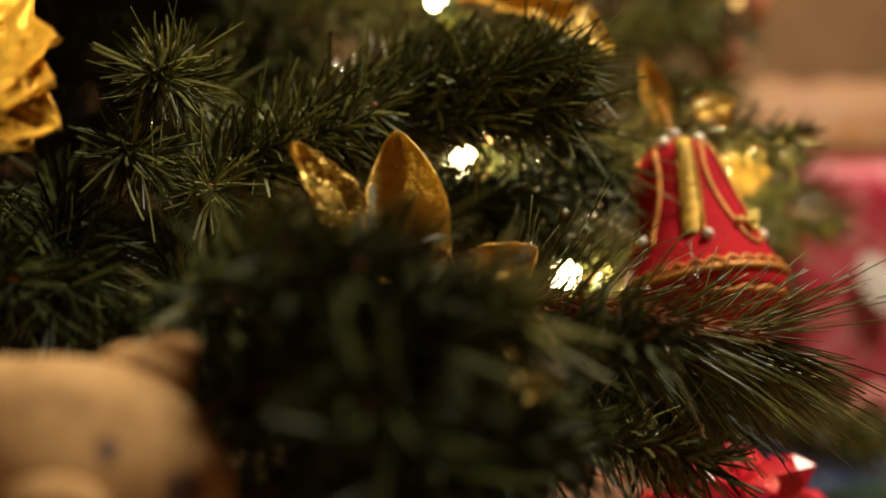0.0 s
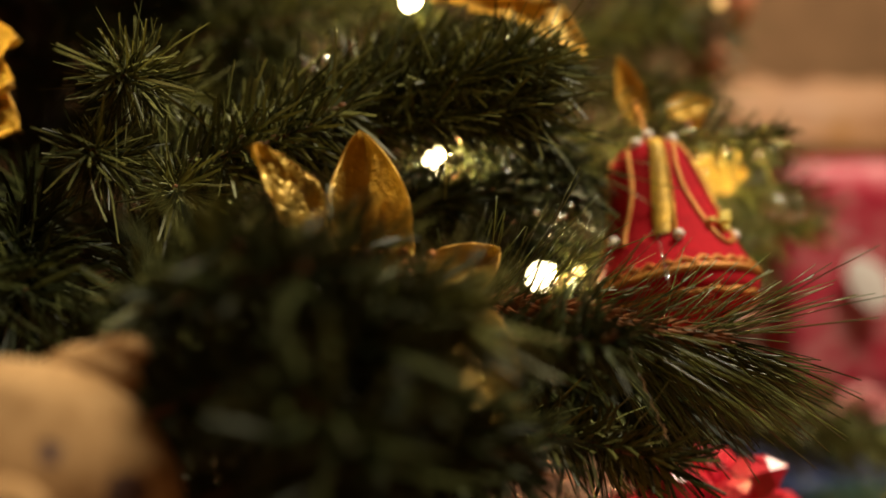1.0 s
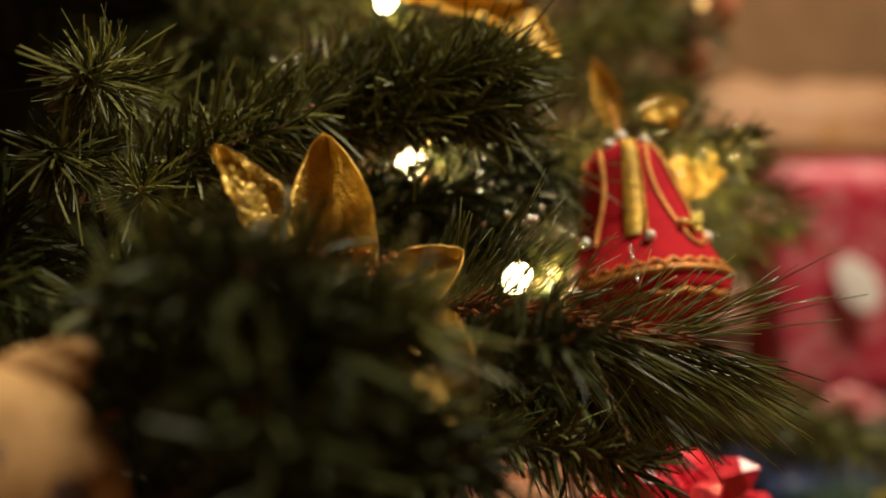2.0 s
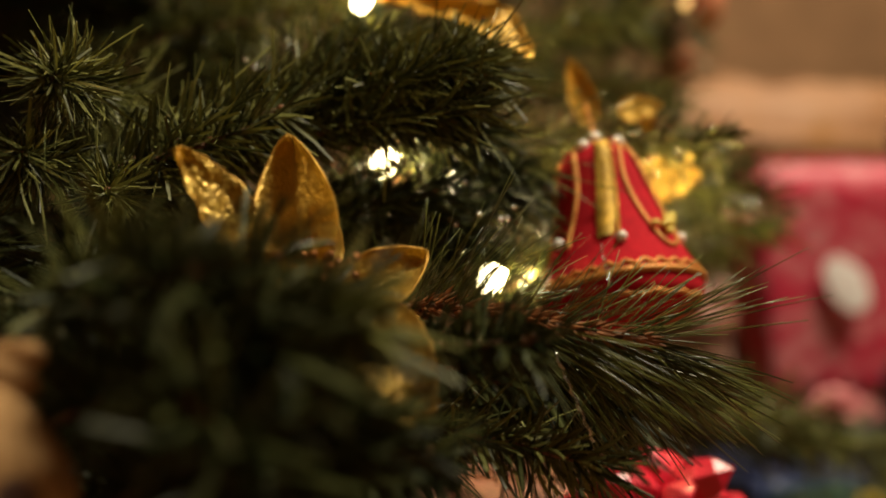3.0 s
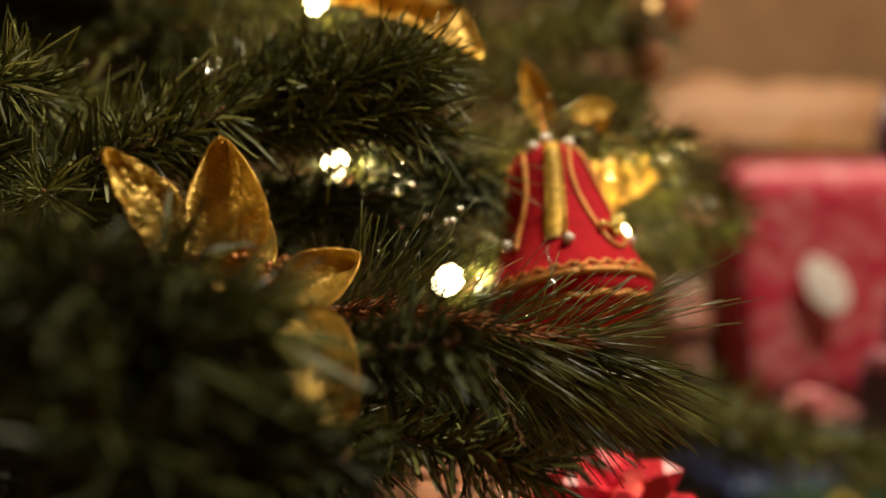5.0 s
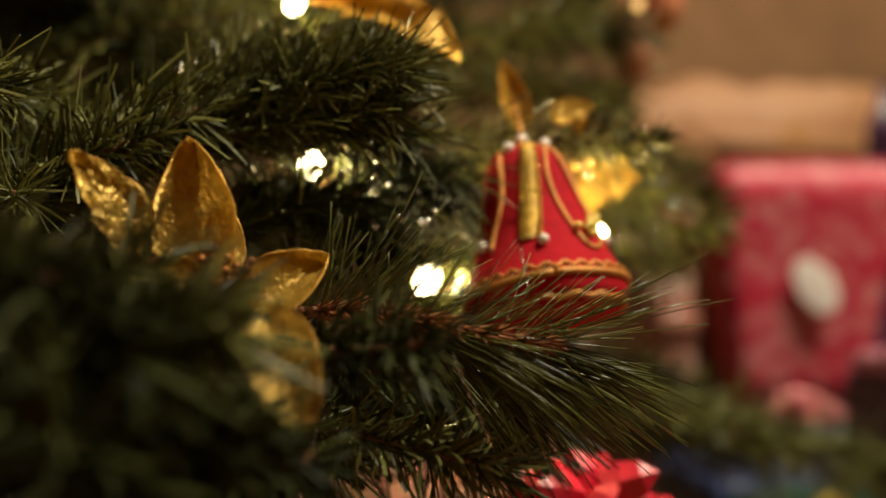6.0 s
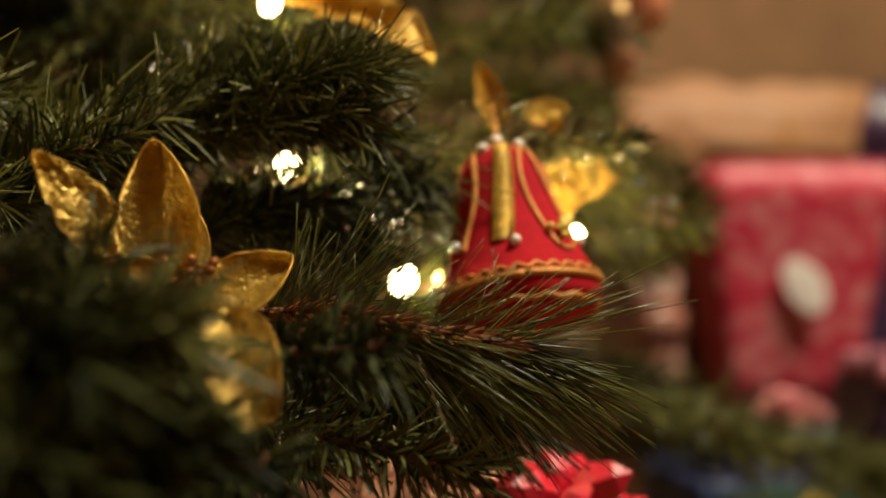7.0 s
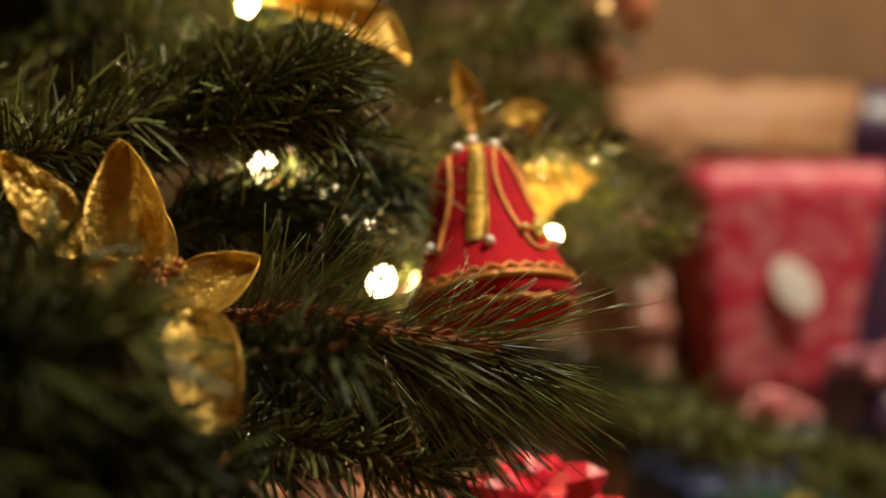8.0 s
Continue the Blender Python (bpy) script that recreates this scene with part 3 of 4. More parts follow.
# ---- gold poinsettias ----
def petal(name, base, tip, out, width, parent, rng, cup=0.25, curl=0.15, mat=None, jag=0.0, crease=1.0, blunt=0.0, lumps=0.0):
    """A stiffened foil leaf from base to tip, facing out, with a midrib, crinkles, thickness and a wired rim."""
    base, tip = Vector(base), Vector(tip)
    along = tip - base
    ln = along.length
    d = along.normalized()
    side = d.cross(Vector(out)).normalized()
    up = side.cross(d).normalized()
    nu, nv = 26, 14
    seed = Vector((rng.uniform(0, 50), rng.uniform(0, 50), rng.uniform(0, 50)))
    bm = bmesh.new()
    grid = []
    for i in range(nu + 1):
        u = i / nu
        half = 0.5 * width * (math.sin(math.pi * min(1.0, u ** 0.8) * (1 - blunt)) ** 0.72 * (1 - 0.12 * u) + 0.03 * (1 - u))
        if jag:
            half *= 1 + jag * (1.6 * ((1 - u) * 3.3 % 1.0) - 0.8) * (1 if u < 0.93 else 0)
        row = []
        for j in range(nv + 1):
            v = 2 * j / nv - 1
            wr = noise.noise(seed + Vector((u * 7, v * 4, 0))) * 0.055 * crease + noise.noise(seed + Vector((u * 16, v * 9, 3))) * 0.026 * crease
            wr += lumps * (0.5 - noise.voronoi(Vector((u * 5.5, v * 2.6, 0)) + seed)[0][0])
            rib = -0.035 * math.exp(-(v / 0.14) ** 2) + 0.02 * math.sin((u * 2.2 - abs(v) * 0.8) * 14) * (1 - abs(v)) * abs(v) * 2
            h = width * (cup * v * v + wr + rib) + ln * curl * (math.sin(u * math.pi) * 0.6 - u * u * 0.6)
            row.append(bm.verts.new(base + d * (ln * u) + side * (half * v) + up * h))
        grid.append(row)
    for i in range(nu):
        for j in range(nv):
            bm.faces.new((grid[i][j], grid[i + 1][j], grid[i + 1][j + 1], grid[i][j + 1]))
    rim = [r[0].co.copy() for r in grid[1:]] + [r[nv].co.copy() for r in grid[-2:0:-1]]
    bmesh.ops.solidify(bm, geom=bm.faces[:], thickness=0.0006)
    leaf = part(name, bm, mat or GOLD, parent)
    bm = bmesh.new()
    tube(bm, rim, 0.00028, 5)
    part("rim", bm, GOLD_RIM, leaf)
    return leaf


def settle(t, at):
    """Set a thing's base where it is fixed, its parts staying where they are."""
    t.location = at
    for c in t.children:
        c.matrix_parent_inverse = Matrix.Translation(-Vector(at))


def stamens(centre, out, r, count, parent, rng):
    out = Vector(out).normalized()
    for i in range(count):
        p = Vector(centre) + Vector((rng.gauss(0, r), rng.gauss(0, r * 0.6), rng.gauss(0, r))) + out * rng.uniform(0, r)
        bm = bmesh.new()
        ball(bm, p, rng.uniform(0.0012, 0.0021), 8)
        part("stamen", bm, STAMEN, parent, "copper glitter bead")


hub = (-0.0012, 0.4366, 0.4532)
flower = thing("poinsettia", (0, 0, 0), "gold foil poinsettia with copper bead centre on a fir branch", "artificial flower", "gold poinsettias")
OUT = (0.15, -1.0, 0.25)
petal("petal", (-0.0284, 0.4300, 0.4633), (-0.0524, 0.4172, 0.4996), (0.5, -0.7, 0.6), 0.0240, flower, rng, cup=0.10, curl=0.03, crease=2.3)
petal("petal", (-0.0091, 0.4358, 0.4485), (-0.0163, 0.4506, 0.5031), (-0.12, -1.0, 0.15), 0.0325, flower, rng, cup=0.24, curl=0.05, crease=0.6)
petal("petal", (-0.0046, 0.4359, 0.4502), (-0.0093, 0.4539, 0.4833), (0.7, -0.7, 0.0), 0.016, flower, rng, cup=0.3, curl=0.05)
petal("petal", (0.0027, 0.4231, 0.4416), (0.0331, 0.4428, 0.4601), (-0.25, -1.0, 0.25), 0.0235, flower, rng, cup=0.26, curl=0.08, crease=0.6)
petal("petal", (0.0162, 0.4064, 0.4453), (0.0317, 0.3697, 0.4162), (0.0, -0.8, 0.5), 0.0255, flower, rng, cup=0.16, curl=0.10, crease=0.35, blunt=0.14)
petal("petal", (-0.0083, 0.4362, 0.4492), (-0.0373, 0.4199, 0.4575), (-0.1, -0.8, 0.6), 0.016, flower, rng)
petal("petal", (-0.0048, 0.4339, 0.4454), (-0.0139, 0.4163, 0.4163), (-0.1, -0.9, 0.1), 0.026, flower, rng)
stamens((0.0014, 0.4296, 0.4540), OUT, 0.0055, 34, flower, rng)
bm = bmesh.new()
tube(bm, curve_points([hub, (-0.0356, 0.5006, 0.4622), (-0.0665, 0.5427, 0.4839)], 8), 0.0012, 6)
part("stem", bm, WIRE, flower)
settle(flower, (-0.0012, 0.4366, 0.4532))

flower = thing("poinsettia", (0, 0, 0), "gold foil poinsettia lit by a bulb, high on the tree", "artificial flower", "gold poinsettias")
petal("petal", (0.0074, 0.6461, 0.5759), (0.0840, 0.6036, 0.5489), (0.35, -0.6, 0.75), 0.050, flower, rng, cup=0.1, jag=.25)
petal("petal", (0.0126, 0.6521, 0.5868), (0.0758, 0.6215, 0.5814), (0.3, -0.7, 0.6), 0.034, flower, rng)
petal("petal", (0.0097, 0.6523, 0.5898), (0.0286, 0.6447, 0.6176), (0.1, -0.9, 0.1), 0.034, flower, rng)
petal("petal", (0.0037, 0.6521, 0.5868), (-0.0328, 0.6439, 0.6088), (0.1, -0.9, 0.1), 0.034, flower, rng)
stamens((0.0105, 0.6418, 0.5841), OUT, 0.0055, 16, flower, rng)
bm = bmesh.new()
tube(bm, curve_points([(0.0091, 0.6519, 0.5854), (0.0009, 0.6907, 0.5701), (-0.0217, 0.7298, 0.5573)], 8), 0.0012, 6)
part("stem", bm, WIRE, flower)
settle(flower, (0.0091, 0.6519, 0.5854))

flower = thing("poinsettia", (0, 0, 0), "gold foil leaf spray with jagged edges, on a fir branch", "artificial flower", "gold poinsettias")
petal("petal", (-0.1704, 0.4237, 0.5238), (-0.1275, 0.4096, 0.5349), (0.35, -0.85, 0.45), 0.034, flower, rng, cup=0.06, curl=0.02, jag=.22, crease=0.9, lumps=0.10)
petal("petal", (-0.1704, 0.4233, 0.5199), (-0.1274, 0.4032, 0.5190), (0.35, -0.85, 0.45), 0.034, flower, rng, cup=0.06, curl=0.02, jag=.22, crease=0.9, lumps=0.10)
petal("petal", (-0.1704, 0.4228, 0.5141), (-0.1255, 0.4019, 0.5045), (0.35, -0.85, 0.45), 0.032, flower, rng, cup=0.06, curl=0.02, jag=.22, crease=0.9, lumps=0.10)
petal("petal", (-0.1704, 0.4240, 0.5277), (-0.1378, 0.4161, 0.5517), (0.35, -0.85, 0.35), 0.036, flower, rng, cup=0.06, curl=0.02, jag=.22, crease=0.9, lumps=0.10)
petal("petal", (-0.1704, 0.4225, 0.5102), (-0.1378, 0.4114, 0.4982), (0.35, -0.85, 0.45), 0.028, flower, rng, cup=0.06, curl=0.02, jag=.22, crease=0.9, lumps=0.10)
stamens((-0.1665, 0.4183, 0.5197), OUT, 0.0055, 12, flower, rng)
bm = bmesh.new()
tube(bm, curve_points([(-0.1685, 0.4233, 0.5199), (-0.1907, 0.4724, 0.5071), (-0.2116, 0.5410, 0.4881)], 8), 0.0012, 6)
part("stem", bm, WIRE, flower)
settle(flower, (-0.1685, 0.4233, 0.5199))

flower = thing("leaf_pick", (0, 0, 0), "small gold foil leaf standing on a fir twig", "ornament", "small gold leaves")
petal("leaf", (0.1189, 0.6569, 0.5088), (0.1061, 0.6561, 0.5459), (0.25, -0.9, 0.25), 0.0175, flower, rng, cup=0.1, curl=0.0, jag=.12)
bm = bmesh.new()
tube(bm, [(0.1141, 0.6650, 0.5055), (0.1140, 0.6619, 0.5161)], 0.0012, 6)
part("stem", bm, GOLD_RIM, flower)
settle(flower, (0.1141, 0.6650, 0.5055))
flower = thing("leaf_pick", (0, 0, 0), "small pale gold foil leaf on a fir twig", "ornament", "small gold leaves")
petal("leaf", (0.1309, 0.6460, 0.5173), (0.1542, 0.6412, 0.5201), (0.1, -0.75, 0.6), 0.0185, flower, rng, cup=0.08, curl=0.0, jag=.1)
petal("leaf", (0.1493, 0.6460, 0.5173), (0.1445, 0.6400, 0.5069), (0.0, -0.9, 0.4), 0.007, flower, rng)
settle(flower, (0.1309, 0.6460, 0.5173))
flower = thing("leaf_pick", (0, 0, 0), "yellow gold leaf with toothed edge behind the bell", "ornament", "small gold leaves")
petal("leaf", (0.1406, 0.7073, 0.4773), (0.1874, 0.6946, 0.4817), (0.15, -0.9, 0.45), 0.031, flower, rng, cup=0.06, curl=0.02, jag=.2)
petal("leaf", (0.1467, 0.7019, 0.4727), (0.1602, 0.6905, 0.4571), (-0.1, -0.9, 0.5), 0.024, flower, rng, jag=.3)
for k in range(5):
    bm = bmesh.new()
    p = Vector((0.1492, 0.6836, 0.4883)).lerp(Vector((0.1771, 0.6788, 0.4915)), k / 4)
    tube(bm, [p, p + Vector((rng.gauss(0, 0.001), 0, 0.008))], [0.0016, 0.0008], 6)
    part("spike", bm, GOLD, flower)
settle(flower, (0.1458, 0.7026, 0.4765))

# ---- the red velvet bell ----
bell = thing("bell_ornament", (0.1146, 0.6093, 0.4994), "red velvet bell with gold braid, cords and pearl beads", "ornament")
axis = (Vector((0.1261, 0.5822, 0.4195)) - Vector((0.1146, 0.6093, 0.4994)))
BELL_H = axis.length
down = (axis.normalized() + Vector((0, -0.08, 0))).normalized()
right = Vector((1, 0, 0)).cross(down).cross(down).normalized() * -1
frontv = right.cross(down)
if frontv.y > 0:
    frontv = -frontv
BELL_H *= 1.05
PROFILE = [(0.0, 0.004), (0.03, 0.0128), (0.07, 0.0175), (0.14, 0.0204), (0.26, 0.0224), (0.38, 0.0244), (0.50, 0.0273), (0.62, 0.0310), (0.72, 0.0346), (0.80, 0.0376), (0.85, 0.0392), (0.90, 0.0391), (0.95, 0.0380), (0.98, 0.0352), (0.995, 0.028), (1.0, 0.004)]


def bell_r(h):
    for (a, ra), (b, rb) in zip(PROFILE, PROFILE[1:]):
        if a <= h <= b:
            return ra + (rb - ra) * (h - a) / (b - a)
    return PROFILE[-1][1]


def bell_at(h, ang, off=0.0):
    """A point on the bell: h from crown to mouth, ang in degrees from the front towards the right side."""
    a = radians(ang)
    r = bell_r(h) * (1 + 0.012 * math.cos(6 * a)) + off
    return down * (BELL_H * h) + (right * math.sin(a) + frontv * math.cos(a)) * r


bm = bmesh.new()
rows = []
for i in range(41):
    h = i / 40
    rows.append([bm.verts.new(bell_at(h, 360 * k / 60)) for k in range(60)])
for a, b in zip(rows, rows[1:]):
    for k in range(60):
        bm.faces.new((a[k], a[(k + 1) % 60], b[(k + 1) % 60], b[k]))
bm.faces.new(rows[0][::-1])
bm.faces.new(rows[-1])
bmesh.ops.recalc_face_normals(bm, faces=bm.faces[:])
bmesh.ops.solidify(bm, geom=bm.faces[:], thickness=0.0018)
part("body", bm, VELVET, bell)


def cord(name, path, r, mat, label=""):
    bm = bmesh.new()
    tube(bm, path, r, 7)
    return part(name, bm, mat, bell, label)


# a looped cord on each panel
cord("side_cord", [bell_at(0.07 + 0.58 * i / 30, -44 + 5 * math.sin(i * 0.16), 0.0006) for i in range(31)], 0.0012, CORD, "orange-gold cord")
for mid in (36, 108, 180, 252):
    loop = []
    for i in range(61):
        a = 2 * math.pi * i / 60
        wd = 19 + 5 * math.sin(a * 2)
        loop.append(bell_at(0.385 - 0.325 * math.cos(a), mid - wd * math.sin(a) * (0.85 + 0.25 * (0.5 - 0.5 * math.cos(a))) + 5 * (0.5 - 0.5 * math.cos(a)), 0.0006))
    cord("loop_cord", loop, 0.0012, CORD, "orange-gold cord")
# braid down the front, with a ridged edge
bm = bmesh.new()
prev = None
for i in range(49):
    h = 0.0 + 0.64 * i / 48
    w = (10 if h > 0.06 else 14) * (1.0 if h < 0.5 else 1.0 - 2.2 * (h - 0.5)) + 0.8 * math.sin(i * 2.1)
    off = 0.0015 + 0.0005 * math.sin(i * 2.6)
    ring = [bm.verts.new(bell_at(max(h, 0.03), 2 - 26 * h + w * s, off * f)) for s, f in ((-1, 0.1), (-0.8, 1), (0, 1.25), (0.8, 1), (1, 0.1))]
    if prev:
        for k in range(4):
            bm.faces.new((prev[k], prev[k + 1], ring[k + 1], ring[k]))
    prev = ring
part("braid", bm, BRAID, bell, "yellow-gold woven braid")
bm = bmesh.new()
for i in range(30):
    ball(bm, bell_at(0.04 + 0.62 * i / 29, 13 - 26 * (0.04 + 0.62 * i / 29), 0.0012), 0.0010, 7)
part("bead_edge", bm, GLITTER, bell)
# rim trim: a band and a scalloped edge
cord("rim_cord", [bell_at(0.858, 360 * i / 72, 0.0004) for i in range(73)], 0.0018, CORD, "orange-gold rim braid")
cord("rim_scallop", [bell_at(0.815 + 0.013 * math.sin(i * 1.05), 360 * i / 180, 0.0005) for i in range(181)], 0.0010, CORD)
cord("hem_cord", [bell_at(0.972 + 0.006 * math.sin(i * 0.9), 360 * i / 120, 0.0004) for i in range(121)], 0.0013, CORD)
for h, ang, r in ((-0.02, 0, 0.0034), (0.05, -30, 0.003), (0.05, 35, 0.003), (0.66, -2, 0.0026), (0.60, -60, 0.0028), (0.62, 76, 0.0028)):
    bm = bmesh.new()
    ball(bm, bell_at(max(h, 0.0), ang, 0.0015) + down * min(h, 0) * 0.1, r, 12)
    part("pearl", bm, PEARL, bell, "white pearl bead")
for i in range(11):
    bm = bmesh.new()
    ball(bm, bell_at(0.58 + rng.gauss(0, 0.03), 44 + rng.gauss(0, 7), 0.003 + rng.uniform(0, 0.002)), rng.uniform(0.0015, 0.0027), 9, (1, 1, 0.8))
    part("berry", bm, BERRY, bell, "shiny yellow berry")
bm = bmesh.new()
top = Vector((0.1129, 0.6363, 0.5214)) - Vector((0.1146, 0.6093, 0.4994))
tube(bm, [Vector((0, 0, 0)), top * 0.5 + Vector((0.001, 0, 0)), top], 0.0011, 6)
part("hanging_cord", bm, CORD, bell)

# ---- fairy lights ----
BULBS = [((0.0666, 0.6598, 0.4278), 2.0, 0.40), ((0.0101, 0.6081, 0.4907), 1.7, 0.20), ((-0.0036, 0.6561, 0.5762), 1.1, 0.65), ((0.1585, 0.6603, 0.4521), 0.9, 0.45)]
GLOWING = []


def fairy_bulb(at, way, size, mat, label):
    at, way = Vector(at), Vector(way).normalized()
    t = thing("fairy_bulb", at, label, "light bulb", "fairy lights")
    q = way.to_track_quat("Z", "Y").to_matrix().to_4x4()
    bm = bmesh.new()
    bmesh.ops.create_uvsphere(bm, u_segments=12, v_segments=8, radius=0.0042 * size, matrix=q @ Matrix.Diagonal((1, 1, 1.5, 1)))
    part("bulb", bm, mat, t)
    bm = bmesh.new()
    bmesh.ops.create_cone(bm, segments=10, radius1=0.0034, radius2=0.0030, depth=0.011, cap_ends=True, matrix=q @ Matrix.Translation((0, 0, -0.0095)))
    part("socket", bm, WIRE, t)
    bm = bmesh.new()
    c = [q @ Vector((0, 0, -0.014)), q @ Vector((0.01, 0.0, -0.03)), q @ Vector((0.0, 0.0, -0.06)), q @ Vector((-0.02, 0.01, -0.09))]
    tube(bm, curve_points(c, 10), 0.0008, 5)
    part("wire", bm, WIRE, t)


for p, s, watts in BULBS:
    fairy_bulb(p, (0.3, -0.6, 0.5), 0.75 + 0.4 * s, BULB, "lit warm white fairy bulb with green socket")
    bulb_light(Vector(p) + Vector((0.007, -0.009, 0.003)), watts * 1.3)
# unseen bulb and its light, added outside the view to brighten the gold leaves
fairy_bulb((-0.1464, 0.3486, 0.5259), (0.6, 0.7, 0.1), 1.0, BULB, "unseen fairy bulb added to light the gold leaves")
bulb_light((-0.1500, 0.3750, 0.5450), 0.22)
fairy_bulb((-0.3018, 0.9422, 0.5992), (0.2, -0.8, 0.2), 0.5, BULB, "lit white fairy bulb deep in the tree")
# a glowing bulb shape that stands in for a yellow reflection
fairy_bulb((0.0859, 0.6430, 0.4312), (0.1, -0.3, 0.9), 0.6, YELLOW, "small yellow reflection beside the bell, built as a glowing bulb")
for p in ((0.2230, 0.9348, 0.6060), (-0.2408, 1.0151, 0.6061)):
    fairy_bulb(p, (0.2, -0.7, 0.3), 0.9, AMBER, "small amber fairy bulb deep in the tree")

# ---- clear beads and strands ----
def bead(at, r, label="tiny clear glass bead on a fir twig"):
    bm = bmesh.new()
    ball(bm, (0, 0, 0), r, 10)
    ob = part("glass_bead", bm, SILVER if r < 0.002 else GLASS)
    ob.location = at
    tagged(ob, label, "bead", "clear beads")


for p, r in (((0.0477, 0.5798, 0.5071), .0018), ((0.0509, 0.5794, 0.5026), .0016), ((0.0450, 0.5795, 0.5039), .0014), ((0.0491, 0.5826, 0.4819), .0018), ((0.0418, 0.5823, 0.4784), .0018), ((0.0383, 0.5823, 0.4779), .0016),
             ((-0.0526, 0.5925, 0.5369), .0018), ((-0.0494, 0.5923, 0.5350), .0016), ((-0.0510, 0.5927, 0.5396), .0013), ((0.0799, 0.6032, 0.4878), .0016), ((0.1755, 0.6496, 0.5016), .0022), ((0.1797, 0.6491, 0.4956), .0018),
             ((0.1707, 0.6495, 0.5004), .0018), ((0.0683, 0.5512, 0.4670), .0014), ((0.2138, 0.7361, 0.4620), .0080), ((0.2257, 0.7410, 0.4604), .0090)):
    bead(p, r)
SPARKLE = [((0.0166, 0.5754, 0.4907), 8, .012), ((0.0469, 0.5786, 0.4933), 9, .012), ((0.1527, 0.6488, 0.4920), 7, .012), ((0.1746, 0.6445, 0.5010), 5, .008), ((0.0683, 0.5511, 0.4657), 4, .012), ((-0.0505, 0.5874, 0.5361), 4, .006), ((0.2144, 0.7797, 0.4392), 6, .012), ((0.1295, 0.6027, 0.4817), 3, .010)]
for p, count, spread in SPARKLE:
    for k in range(count):
        bead(Vector(p) + Vector((rng.gauss(0, spread), rng.gauss(0, 0.004), rng.gauss(0, spread * 0.7))), rng.uniform(0.0011, 0.0019))
for a, b in (((0.0788, 0.4273, 0.4278), (0.0923, 0.4196, 0.3966)), ((0.0295, 0.4344, 0.3992), (0.0279, 0.4331, 0.3849)), ((0.1095, 0.5403, 0.4564), (0.1134, 0.5335, 0.4370))):
    bm = bmesh.new()
    a, b = Vector(a), Vector(b)
    pts = [a.lerp(b, i / 20) + Vector((0.0006 * math.sin(i * 1.9), 0.0006 * math.cos(i * 1.3), 0)) for i in range(21)]
    tube(bm, pts, [0.00026 + 0.00022 * (i % 3 == 0) for i in range(21)], 5)
    tagged(part("tinsel_strand", bm, SILVER), "thin silver tinsel strand hanging over needles", "tinsel", "tinsel strands")

# ---- the tan felt figure ----
bm = bmesh.new()
FC = Vector((-0.0940, 0.2981, 0.4078))
ball(bm, FC, 0.0405, 110, (1.02, 0.7, 0.97))
ball(bm, FC + Vector((-0.018, 0.0, 0.013)), 0.0272, 32, (1.25, 0.8, 0.95))
ball(bm, Vector((-0.0700, 0.3095, 0.4465)), 0.0056, 20, (1.3, 0.7, 0.75))
ball(bm, Vector((-0.0780, 0.3089, 0.4399)), 0.0106, 20, (1.3, 0.7, 0.8))
ball(bm, FC + Vector((-0.006, 0, -0.062)), 0.042, 32, (0.9, 0.7, 1.1))
ball(bm, Vector((-0.0896, 0.2737, 0.4162)), 0.0105, 30, (1.2, 0.9, 0.8))
for v in bm.verts:
    v.co += 0.0016 * noise.noise_vector(v.co * 55)
SPOTS = [Vector(p) for p in ((-0.0767, 0.2731, 0.4315), (-0.0598, 0.2809, 0.4178))]
for f in bm.faces:
    if any((f.calc_center_median() - p).length < 0.0058 for p in SPOTS):
        f.material_index = 1
figure = part("plush_ornament", bm, [FELT, SPOT])
tagged(figure, "tan felt plush figure with dark spots hanging on the tree", "ornament")

# ---- gifts round the tree ----
def gift(name, at, size, turn, mat, label, ribbon=None, lean=0.0, group="wrapped gifts", fold=True, taper=1.0, crumple=0.003):
    t = thing(name, at, label, "gift", group)
    t.rotation_euler = (0, radians(lean), radians(turn))
    w, d, h = size
    bm = bmesh.new()
    box(bm, size, Matrix.Translation((0, 0, h / 2)), 0.006)
    bmesh.ops.subdivide_edges(bm, edges=bm.edges[:], cuts=7, use_grid_fill=True)
    for v in bm.verts:
        k = taper + (1 - taper) * v.co.z / h
        v.co.x, v.co.y = v.co.x * k, v.co.y * k
        v.co += crumple * (noise.noise_vector(v.co * 14 + Vector(at)) + 0.5 * noise.noise_vector(v.co * 40))
    part("wrapping", bm, mat, t)
    if fold:
        bm = bmesh.new()
        box(bm, (w * 0.96, 0.0015, 0.03), Matrix.Translation((0, -d / 2 - 0.0035, h * 0.86)) @ pose(0, 0, 0, 0, 3, 0))
        part("paper_fold", bm, mat, t)
    if ribbon:
        for sz, m in (((0.028, d + 0.012, h + 0.012), (w * 0.05, 0, h / 2)), ((w + 0.012, 0.028, h + 0.010), (0, 0, h / 2))):
            bm = bmesh.new()
            box(bm, sz, Matrix.Translation(m), 0.003)
            part("ribbon", bm, ribbon, t)
    return t


